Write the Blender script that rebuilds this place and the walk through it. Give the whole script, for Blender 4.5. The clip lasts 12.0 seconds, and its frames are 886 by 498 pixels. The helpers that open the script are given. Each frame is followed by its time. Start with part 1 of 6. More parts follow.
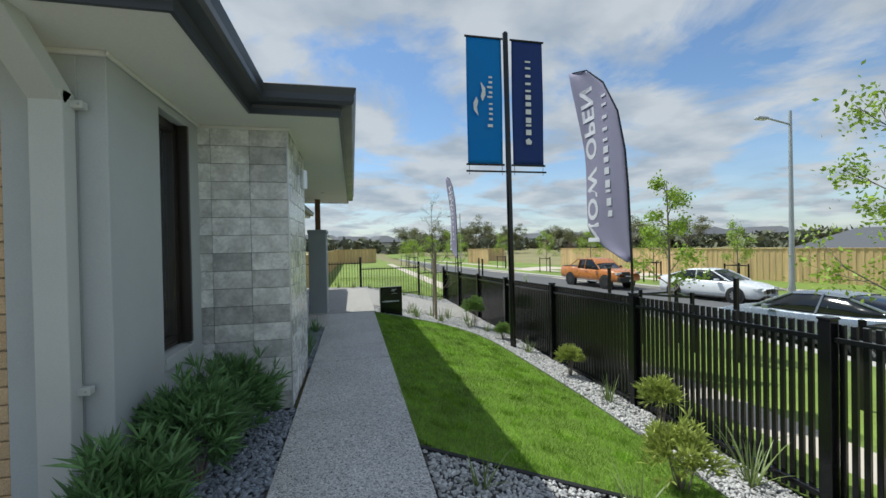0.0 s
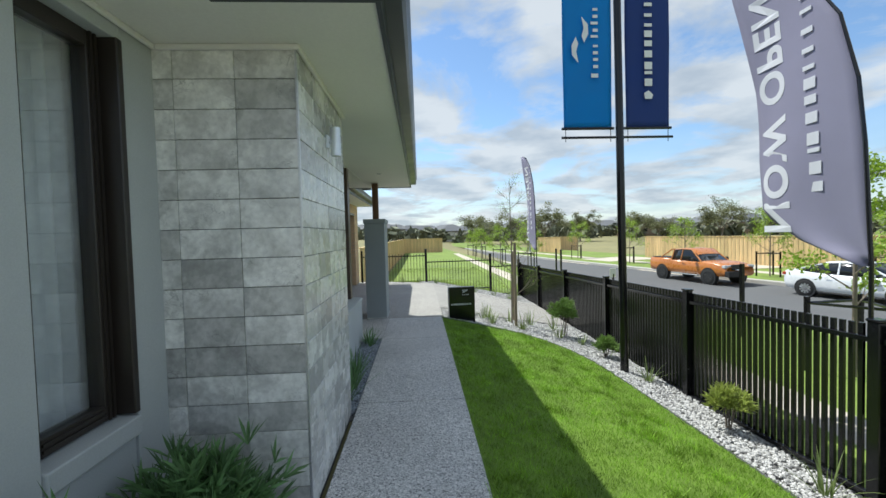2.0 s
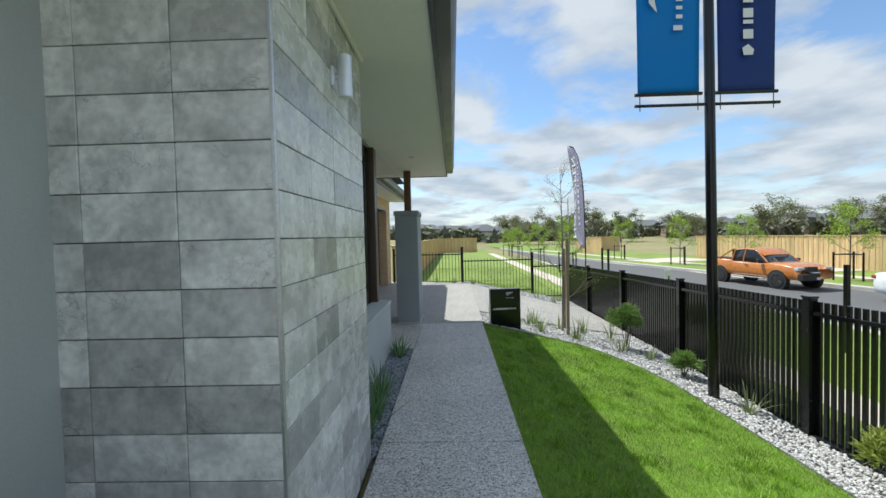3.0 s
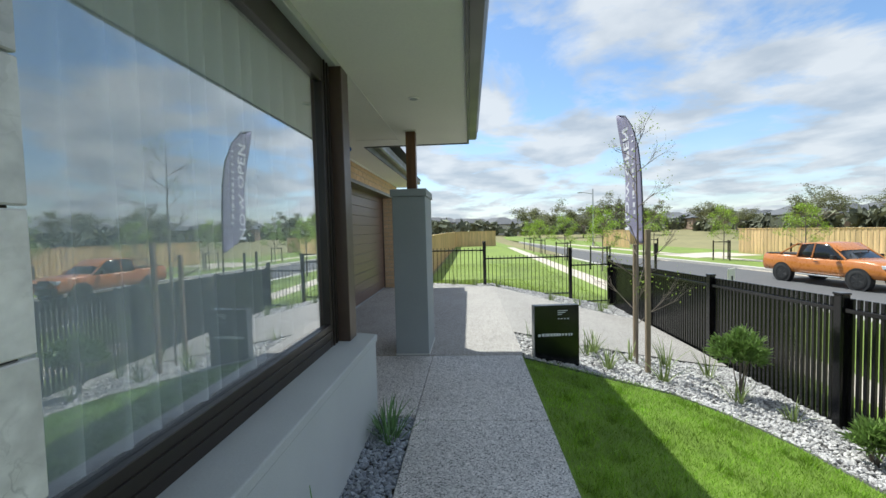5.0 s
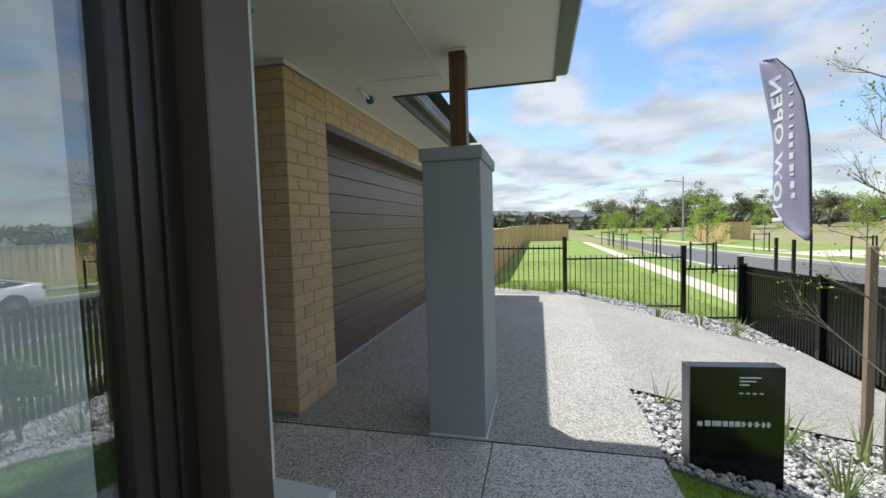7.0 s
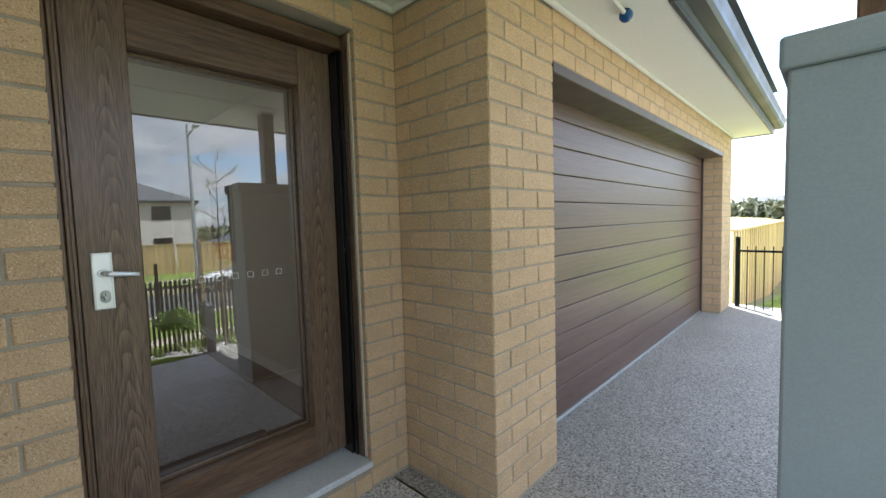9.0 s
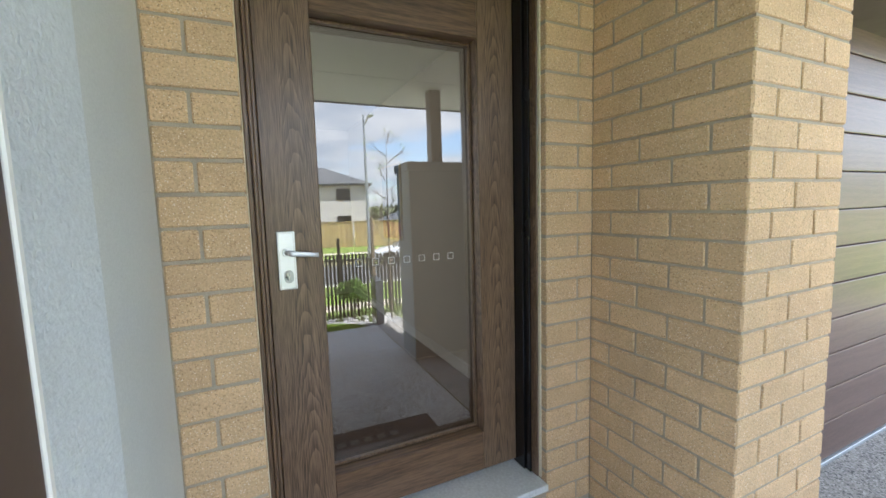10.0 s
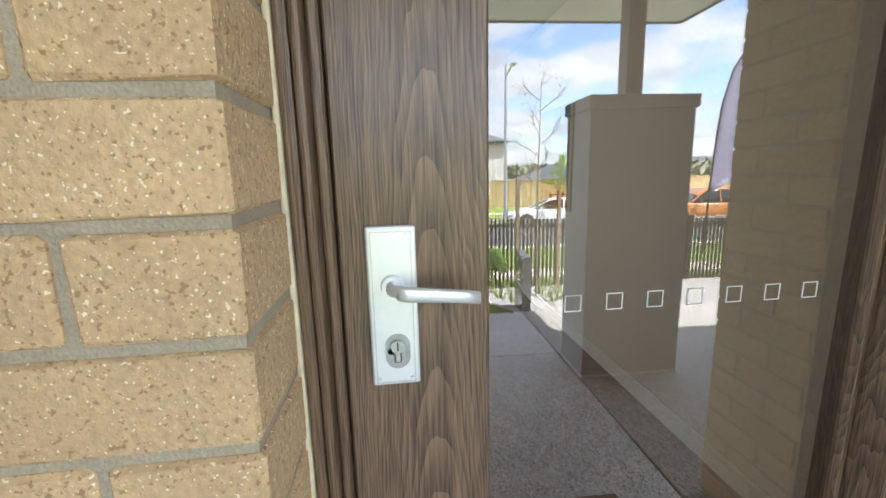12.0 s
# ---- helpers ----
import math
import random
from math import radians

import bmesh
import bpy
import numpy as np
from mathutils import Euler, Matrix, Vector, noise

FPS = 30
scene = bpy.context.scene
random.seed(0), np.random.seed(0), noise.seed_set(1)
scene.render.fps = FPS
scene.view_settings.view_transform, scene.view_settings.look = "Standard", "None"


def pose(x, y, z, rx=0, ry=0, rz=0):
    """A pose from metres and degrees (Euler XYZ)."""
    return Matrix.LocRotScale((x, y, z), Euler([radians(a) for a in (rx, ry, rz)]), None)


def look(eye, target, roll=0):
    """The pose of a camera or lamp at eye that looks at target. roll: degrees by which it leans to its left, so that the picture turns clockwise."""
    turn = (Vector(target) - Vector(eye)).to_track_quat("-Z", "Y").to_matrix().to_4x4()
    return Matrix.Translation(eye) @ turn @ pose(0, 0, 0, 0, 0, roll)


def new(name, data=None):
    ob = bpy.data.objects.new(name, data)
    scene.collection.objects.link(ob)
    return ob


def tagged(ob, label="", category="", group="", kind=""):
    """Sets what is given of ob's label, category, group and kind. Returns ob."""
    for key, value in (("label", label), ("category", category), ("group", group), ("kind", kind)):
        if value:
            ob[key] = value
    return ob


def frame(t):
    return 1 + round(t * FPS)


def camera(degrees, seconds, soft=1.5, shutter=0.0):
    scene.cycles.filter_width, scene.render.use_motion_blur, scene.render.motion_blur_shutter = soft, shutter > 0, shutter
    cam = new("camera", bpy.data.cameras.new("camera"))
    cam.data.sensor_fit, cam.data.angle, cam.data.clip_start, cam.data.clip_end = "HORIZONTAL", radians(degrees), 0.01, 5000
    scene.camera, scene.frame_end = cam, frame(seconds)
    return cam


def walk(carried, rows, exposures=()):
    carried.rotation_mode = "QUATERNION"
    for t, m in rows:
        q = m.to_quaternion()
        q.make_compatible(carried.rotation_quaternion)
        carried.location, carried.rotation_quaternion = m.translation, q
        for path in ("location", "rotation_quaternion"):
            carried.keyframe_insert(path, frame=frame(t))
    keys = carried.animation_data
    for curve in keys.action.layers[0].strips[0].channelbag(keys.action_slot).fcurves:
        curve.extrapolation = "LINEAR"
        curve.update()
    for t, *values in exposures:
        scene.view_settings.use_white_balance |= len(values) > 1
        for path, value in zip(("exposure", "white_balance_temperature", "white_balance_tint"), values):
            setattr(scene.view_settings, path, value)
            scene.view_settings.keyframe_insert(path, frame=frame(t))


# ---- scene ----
cam = camera(94.7, 12.0)
PATH = [
    (0, (0.196, -0.404, 1.43), (0.629, 1.548, 1.412), -1.1),
    (0.5, (0.205, 0.051, 1.434), (0.595, 2.012, 1.388), -1.0),
    (1, (0.284, 0.443, 1.453), (0.597, 2.417, 1.389), -1.3),
    (1.5, (0.258, 0.877, 1.449), (0.475, 2.864, 1.384), -1.4),
    (2, (0.264, 1.264, 1.491), (0.379, 3.26, 1.423), -1.5),
    (2.5, (0.249, 1.686, 1.432), (0.268, 3.685, 1.372), -1.5),
    (3, (0.198, 2.2, 1.391), (0.149, 4.199, 1.329), -1.4),
    (3.5, (0.146, 2.71, 1.384), (0.054, 4.706, 1.32), -1.6),
    (5.5, (0.085, 4.88, 1.356), (-0.074, 6.871, 1.252), -1.4),
    (6, (0.048, 5.385, 1.35), (-0.169, 7.37, 1.237), -1.4),
    (6.5, (0.026, 5.829, 1.336), (-0.29, 7.8, 1.217), -1.4),
    (6.7, (0.01, 6.005, 1.336), (-0.359, 7.967, 1.219), -1.5),
    (8.5, (-0.45, 7.287, 1.388), (-1.542, 8.958, 1.258), -1.5),
    (9, (-0.636, 7.37, 1.382), (-2.013, 8.814, 1.251), -1.7),
    (9.5, (-0.795, 7.438, 1.376), (-2.415, 8.6, 1.215), -1.6),
    (10, (-1.005, 7.465, 1.38), (-2.803, 8.318, 1.174), -1.6),
    (10.5, (-1.294, 7.497, 1.379), (-3.181, 8.095, 1.091), -1.6),
    (11, (-1.602, 7.515, 1.366), (-3.523, 7.963, 1.035), -1.6),
    (11.5, (-1.863, 7.557, 1.386), (-3.797, 7.865, 0.98), -1.3),
    (12, (-2.026, 7.584, 1.374), (-3.974, 7.814, 0.991), -1.4),
]
LIGHT = [(0, 0.12, 6050, 4), (2.5, 0.48, 6050, 4), (3.5, 0.4, 6050, 5), (5.5, 0.56, 6100, 5), (6.5, 0.52, 6100, 6), (8.5, 1.5, 6250, 8), (9, 2.2, 6100, 8), (9.5, 2.65, 6000, 9), (10.5, 3.12, 6200, 9), (12, 3.36, 6250, 9)]
walk(cam, [(t, look(eye, target, roll)) for t, eye, target, roll in PATH], LIGHT)

# world, sun and exposure
SUN_FROM = Vector((-0.41, 0.42, 1.0)).normalized()
scene.view_settings.exposure = 0.0
world = bpy.data.worlds.new("sky")
scene.world = world
world.use_nodes = True


def build_sky():
    nt = world.node_tree
    nt.nodes.clear()
    n, l = nt.nodes, nt.links
    out = n.new("ShaderNodeOutputWorld")
    bg = n.new("ShaderNodeBackground")
    sky = n.new("ShaderNodeTexSky")
    sky.sky_type = "NISHITA"
    sky.sun_disc = False
    sky.sun_elevation = math.asin(SUN_FROM.z)
    sky.sun_rotation = math.atan2(SUN_FROM.x, SUN_FROM.y)
    sky.air_density, sky.dust_density, sky.ozone_density = 1.0, 0.3, 2.5
    tc = n.new("ShaderNodeTexCoord")
    sep = n.new("ShaderNodeSeparateXYZ")
    l.new(tc.outputs["Generated"], sep.inputs[0])
    zup = n.new("ShaderNodeMath"); zup.operation = "MAXIMUM"; zup.inputs[1].default_value = 0.0
    l.new(sep.outputs["Z"], zup.inputs[0])
    za = n.new("ShaderNodeMath"); za.operation = "ADD"; za.inputs[1].default_value = 0.17
    l.new(zup.outputs[0], za.inputs[0])
    dx = n.new("ShaderNodeMath"); dx.operation = "DIVIDE"
    dy = n.new("ShaderNodeMath"); dy.operation = "DIVIDE"
    l.new(sep.outputs["X"], dx.inputs[0]); l.new(za.outputs[0], dx.inputs[1])
    l.new(sep.outputs["Y"], dy.inputs[0]); l.new(za.outputs[0], dy.inputs[1])
    com = n.new("ShaderNodeCombineXYZ")
    l.new(dx.outputs[0], com.inputs[0]); l.new(dy.outputs[0], com.inputs[1])
    com.inputs[2].default_value = 3.7
    big = n.new("ShaderNodeTexNoise"); big.inputs["Scale"].default_value = 1.35
    big.inputs["Detail"].default_value = 10.0; big.inputs["Roughness"].default_value = 0.58
    big.inputs["Distortion"].default_value = 0.35
    l.new(com.outputs[0], big.inputs["Vector"])
    ramp = n.new("ShaderNodeValToRGB")
    ramp.color_ramp.elements[0].position, ramp.color_ramp.elements[1].position = 0.40, 0.525
    l.new(big.outputs["Fac"], ramp.inputs[0])
    # thicker cover near the horizon
    hz = n.new("ShaderNodeMapRange")
    hz.inputs["From Min"].default_value, hz.inputs["From Max"].default_value = 0.0, 0.22
    hz.inputs["To Min"].default_value, hz.inputs["To Max"].default_value = 0.62, 0.0
    l.new(sep.outputs["Z"], hz.inputs["Value"])
    mx = n.new("ShaderNodeMath"); mx.operation = "MAXIMUM"
    l.new(ramp.outputs["Color"], mx.inputs[0]); l.new(hz.outputs[0], mx.inputs[1])
    soft = n.new("ShaderNodeMath"); soft.operation = "MULTIPLY"; soft.inputs[1].default_value = 0.92
    l.new(mx.outputs[0], soft.inputs[0])
    fine = n.new("ShaderNodeTexNoise"); fine.inputs["Scale"].default_value = 3.2; fine.inputs["Detail"].default_value = 6.0
    l.new(com.outputs[0], fine.inputs["Vector"])
    cr = n.new("ShaderNodeValToRGB")
    cr.color_ramp.elements[0].position, cr.color_ramp.elements[0].color = 0.36, (CLOUD * 0.66, CLOUD * 0.71, CLOUD * 0.79, 1)
    cr.color_ramp.elements[1].position, cr.color_ramp.elements[1].color = 0.62, (CLOUD, CLOUD, CLOUD * 1.02, 1)
    l.new(fine.outputs["Fac"], cr.inputs[0])
    mix = n.new("ShaderNodeMix"); mix.data_type = "RGBA"
    l.new(soft.outputs[0], mix.inputs["Factor"])
    l.new(sky.outputs[0], mix.inputs["A"]); l.new(cr.outputs["Color"], mix.inputs["B"])
    l.new(mix.outputs["Result"], bg.inputs["Color"])
    bg.inputs["Strength"].default_value = 0.125
    l.new(bg.outputs[0], out.inputs[0])


CLOUD = 4.6
build_sky()
sun_data = bpy.data.lights.new("sun", "SUN")
sun_data.energy, sun_data.angle, sun_data.color = 4.4, radians(0.6), (1.0, 0.95, 0.87)
sun = new("sun", sun_data)
sun.matrix_world = look(SUN_FROM * 50, (0, 0, 0))


# materials
def material(name, base, rough=0.6, metal=0.0, noise_scale=6.0, amount=0.18, fine_scale=80.0, fine=0.12, bump=0.15, bump_scale=None, spec=0.5, rand=0.0, island=0.0, coat=0.0, stretch=None, translucent=0.0):
    """A surface with variation at two scales and fine relief."""
    m = bpy.data.materials.new(name)
    m.use_nodes = True
    n, l = m.node_tree.nodes, m.node_tree.links
    b = n["Principled BSDF"]
    b.inputs["Roughness"].default_value = rough
    b.inputs["Metallic"].default_value = metal
    b.inputs["Specular IOR Level"].default_value = spec
    b.inputs["Coat Weight"].default_value = coat
    tc = n.new("ShaderNodeTexCoord")
    vec = tc.outputs["Object"]
    if rand:
        info = n.new("ShaderNodeObjectInfo")
        off = n.new("ShaderNodeVectorMath"); off.operation = "SCALE"; off.inputs["Scale"].default_value = 37.0
        cb = n.new("ShaderNodeCombineXYZ")
        for k in range(3):
            l.new(info.outputs["Random"], cb.inputs[k])
        l.new(cb.outputs[0], off.inputs[0])
        ad = n.new("ShaderNodeVectorMath")
        l.new(vec, ad.inputs[0]); l.new(off.outputs[0], ad.inputs[1])
        vec = ad.outputs[0]
    if stretch:
        mp = n.new("ShaderNodeMapping"); mp.inputs["Scale"].default_value = stretch
        l.new(vec, mp.inputs["Vector"])
        vec = mp.outputs[0]
    big = n.new("ShaderNodeTexNoise"); big.inputs["Scale"].default_value = noise_scale; big.inputs["Detail"].default_value = 5
    sm = n.new("ShaderNodeTexNoise"); sm.inputs["Scale"].default_value = fine_scale; sm.inputs["Detail"].default_value = 4
    l.new(vec, big.inputs["Vector"]); l.new(vec, sm.inputs["Vector"])

    def span(src, lo, hi):
        r = n.new("ShaderNodeMapRange")
        r.inputs["From Min"].default_value, r.inputs["From Max"].default_value = 0.25, 0.75
        r.inputs["To Min"].default_value, r.inputs["To Max"].default_value = lo, hi
        l.new(src, r.inputs["Value"])
        return r.outputs[0]

    val = span(big.outputs["Fac"], 1 - amount, 1 + amount)
    mul = n.new("ShaderNodeMath"); mul.operation = "MULTIPLY"
    l.new(val, mul.inputs[0]); l.new(span(sm.outputs["Fac"], 1 - fine, 1 + fine), mul.inputs[1])
    last = mul.outputs[0]
    if rand:
        rr = n.new("ShaderNodeMapRange")
        rr.inputs["To Min"].default_value, rr.inputs["To Max"].default_value = 1 - rand, 1 + rand
        l.new(info.outputs["Random"], rr.inputs["Value"])
        m2 = n.new("ShaderNodeMath"); m2.operation = "MULTIPLY"
        l.new(last, m2.inputs[0]); l.new(rr.outputs[0], m2.inputs[1])
        last = m2.outputs[0]
    if island:
        ge = n.new("ShaderNodeNewGeometry")
        rr = n.new("ShaderNodeMapRange")
        rr.inputs["To Min"].default_value, rr.inputs["To Max"].default_value = 1 - island, 1 + island
        l.new(ge.outputs["Random Per Island"], rr.inputs["Value"])
        m2 = n.new("ShaderNodeMath"); m2.operation = "MULTIPLY"
        l.new(last, m2.inputs[0]); l.new(rr.outputs[0], m2.inputs[1])
        last = m2.outputs[0]
    col = n.new("ShaderNodeVectorMath"); col.operation = "SCALE"
    col.inputs[0].default_value = base
    l.new(last, col.inputs["Scale"])
    l.new(col.outputs[0], b.inputs["Base Color"])
    rg = span(big.outputs["Fac"], max(0.02, rough - 0.08), min(1, rough + 0.08))
    l.new(rg, b.inputs["Roughness"])
    if bump:
        bp = n.new("ShaderNodeBump"); bp.inputs["Strength"].default_value = bump; bp.inputs["Distance"].default_value = 0.004
        if bump_scale:
            bn = n.new("ShaderNodeTexNoise"); bn.inputs["Scale"].default_value = bump_scale; bn.inputs["Detail"].default_value = 6
            l.new(vec, bn.inputs["Vector"])
            l.new(bn.outputs["Fac"], bp.inputs["Height"])
        else:
            l.new(sm.outputs["Fac"], bp.inputs["Height"])
        l.new(bp.outputs[0], b.inputs["Normal"])
    if translucent:
        tr = n.new("ShaderNodeBsdfTranslucent")
        l.new(col.outputs[0], tr.inputs["Color"])
        ms = n.new("ShaderNodeMixShader"); ms.inputs[0].default_value = translucent
        l.new(b.outputs[0], ms.inputs[1]); l.new(tr.outputs[0], ms.inputs[2])
        l.new(ms.outputs[0], n["Material Output"].inputs["Surface"])
    return m


def aggregate(name, stops, scale, bump=0.5, rough=0.7, wash=0.12):
    """Exposed stones in cement: cells of several greys."""
    m = bpy.data.materials.new(name)
    m.use_nodes = True
    n, l = m.node_tree.nodes, m.node_tree.links
    b = n["Principled BSDF"]
    tc = n.new("ShaderNodeTexCoord")
    vo = n.new("ShaderNodeTexVoronoi"); vo.inputs["Scale"].default_value = scale
    vo.inputs["Randomness"].default_value = 1.0
    l.new(tc.outputs["Object"], vo.inputs["Vector"])
    bw = n.new("ShaderNodeSeparateColor"); l.new(vo.outputs["Color"], bw.inputs[0])
    ramp = n.new("ShaderNodeValToRGB"); ramp.color_ramp.interpolation = "CONSTANT"
    while len(ramp.color_ramp.elements) < len(stops):
        ramp.color_ramp.elements.new(0.5)
    for e, (p, c) in zip(ramp.color_ramp.elements, stops):
        e.position, e.color = p, (*c, 1)
    l.new(bw.outputs[0], ramp.inputs[0])
    big = n.new("ShaderNodeTexNoise"); big.inputs["Scale"].default_value = 1.3; big.inputs["Detail"].default_value = 6
    l.new(tc.outputs["Object"], big.inputs["Vector"])
    mr = n.new("ShaderNodeMapRange")
    mr.inputs["From Min"].default_value, mr.inputs["From Max"].default_value = 0.3, 0.7
    mr.inputs["To Min"].default_value, mr.inputs["To Max"].default_value = 1 - wash, 1 + wash
    l.new(big.outputs["Fac"], mr.inputs["Value"])
    sc = n.new("ShaderNodeVectorMath"); sc.operation = "SCALE"
    l.new(ramp.outputs["Color"], sc.inputs[0]); l.new(mr.outputs[0], sc.inputs["Scale"])
    l.new(sc.outputs[0], b.inputs["Base Color"])
    b.inputs["Roughness"].default_value = rough
    bp = n.new("ShaderNodeBump"); bp.inputs["Strength"].default_value = bump; bp.inputs["Distance"].default_value = 0.004
    bp.invert = True
    l.new(vo.outputs["Distance"], bp.inputs["Height"])
    l.new(bp.outputs[0], b.inputs["Normal"])
    return m


def wood(name, dark, light, axis, scale=9.0, rough=0.45, grain=22.0, coat=0.0):
    """Stained timber with long grain along one axis."""
    m = bpy.data.materials.new(name)
    m.use_nodes = True
    n, l = m.node_tree.nodes, m.node_tree.links
    b = n["Principled BSDF"]
    tc = n.new("ShaderNodeTexCoord")
    mp = n.new("ShaderNodeMapping")
    s = [1.0, 1.0, 1.0]
    s[axis] = 0.07
    mp.inputs["Scale"].default_value = s
    l.new(tc.outputs["Object"], mp.inputs["Vector"])
    big = n.new("ShaderNodeTexNoise"); big.inputs["Scale"].default_value = scale; big.inputs["Detail"].default_value = 3; big.inputs["Distortion"].default_value = 0.6
    wv = n.new("ShaderNodeTexNoise"); wv.inputs["Scale"].default_value = grain * 8; wv.inputs["Detail"].default_value = 7; wv.inputs["Roughness"].default_value = 0.65
    wav = n.new("ShaderNodeTexWave"); wav.wave_type = "RINGS"; wav.rings_direction = "Z" if axis == 2 else ("Y" if axis == 1 else "X")
    wav.inputs["Scale"].default_value = grain * 0.5; wav.inputs["Distortion"].default_value = 9.0; wav.inputs["Detail"].default_value = 2.0; wav.inputs["Detail Scale"].default_value = 1.2
    for t in (big, wv, wav):
        l.new(mp.outputs[0], t.inputs["Vector"])
    a = n.new("ShaderNodeMath"); a.operation = "MULTIPLY"; a.inputs[1].default_value = 0.13
    l.new(wav.outputs["Fac"], a.inputs[0])
    c = n.new("ShaderNodeMath"); c.operation = "MULTIPLY_ADD"; c.inputs[1].default_value = 0.75
    l.new(wv.outputs["Fac"], c.inputs[0]); l.new(a.outputs[0], c.inputs[2])
    d = n.new("ShaderNodeMath"); d.operation = "MULTIPLY_ADD"; d.inputs[1].default_value = 0.4
    l.new(big.outputs["Fac"], d.inputs[0]); l.new(c.outputs[0], d.inputs[2])
    ramp = n.new("ShaderNodeValToRGB")
    ramp.color_ramp.elements[0].position, ramp.color_ramp.elements[0].color = 0.42, (*dark, 1)
    ramp.color_ramp.elements[1].position, ramp.color_ramp.elements[1].color = 0.95, (*light, 1)
    l.new(d.outputs[0], ramp.inputs[0])
    l.new(ramp.outputs["Color"], b.inputs["Base Color"])
    b.inputs["Roughness"].default_value = rough
    b.inputs["Coat Weight"].default_value = coat
    b.inputs["Coat Roughness"].default_value = 0.25
    bp = n.new("ShaderNodeBump"); bp.inputs["Strength"].default_value = 0.25; bp.inputs["Distance"].default_value = 0.002
    l.new(c.outputs[0], bp.inputs["Height"])
    l.new(bp.outputs[0], b.inputs["Normal"])
    return m


def pane(name, tint, layers):
    """A sheet of glass: clear, with the gloss of its surfaces growing towards grazing angles."""
    m = bpy.data.materials.new(name)
    m.use_nodes = True
    n, l = m.node_tree.nodes, m.node_tree.links
    n.remove(n["Principled BSDF"])
    t = n.new("ShaderNodeBsdfTransparent"); t.inputs["Color"].default_value = (*tint, 1)
    g = n.new("ShaderNodeBsdfGlossy"); g.inputs["Roughness"].default_value = 0.0; g.inputs["Color"].default_value = (0.95, 0.97, 1.0, 1)
    # gloss of one face: 0.04 head on, rising with the fifth power
    lw = n.new("ShaderNodeLayerWeight"); lw.inputs["Blend"].default_value = 0.5
    p5 = n.new("ShaderNodeMath"); p5.operation = "POWER"; p5.inputs[1].default_value = 5.0
    l.new(lw.outputs["Facing"], p5.inputs[0])
    sch = n.new("ShaderNodeMath"); sch.operation = "MULTIPLY_ADD"; sch.inputs[1].default_value, sch.inputs[2].default_value = 0.96, 0.04
    l.new(p5.outputs[0], sch.inputs[0])
    k = n.new("ShaderNodeMath"); k.operation = "MULTIPLY"; k.inputs[1].default_value = layers
    k.use_clamp = True
    l.new(sch.outputs[0], k.inputs[0])
    mx = n.new("ShaderNodeMixShader")
    l.new(k.outputs[0], mx.inputs[0])
    l.new(t.outputs[0], mx.inputs[1]); l.new(g.outputs[0], mx.inputs[2])
    l.new(mx.outputs[0], n["Material Output"].inputs["Surface"])
    return m


def brick_material():
    """Wire-cut tan clay brick with pale flecks and dark pits."""
    m = material("tan_brick", (0.60, 0.42, 0.245), 0.9, noise_scale=9, amount=0.10, fine_scale=140, fine=0.16, bump=1.0, bump_scale=120, rand=0.07)
    n, l = m.node_tree.nodes, m.node_tree.links
    b = n["Principled BSDF"]
    src = b.inputs["Base Color"].links[0].from_socket
    vec = next(x for x in n if x.type == "TEX_NOISE").inputs["Vector"].links[0].from_socket
    last = src
    for scale, limit, colour in ((250.0, 0.685, (0.86, 0.76, 0.60)), (200.0, 0.655, (0.38, 0.24, 0.13))):
        t = n.new("ShaderNodeTexNoise"); t.inputs["Scale"].default_value = scale; t.inputs["Detail"].default_value = 1.0
        l.new(vec, t.inputs["Vector"])
        r = n.new("ShaderNodeMapRange"); r.inputs["From Min"].default_value = limit - 0.02; r.inputs["From Max"].default_value = limit + 0.03
        l.new(t.outputs["Fac"], r.inputs["Value"])
        x = n.new("ShaderNodeMix"); x.data_type = "RGBA"
        l.new(r.outputs[0], x.inputs["Factor"]); l.new(last, x.inputs["A"])
        x.inputs["B"].default_value = (*colour, 1)
        last = x.outputs["Result"]
    l.new(last, b.inputs["Base Color"])
    return m


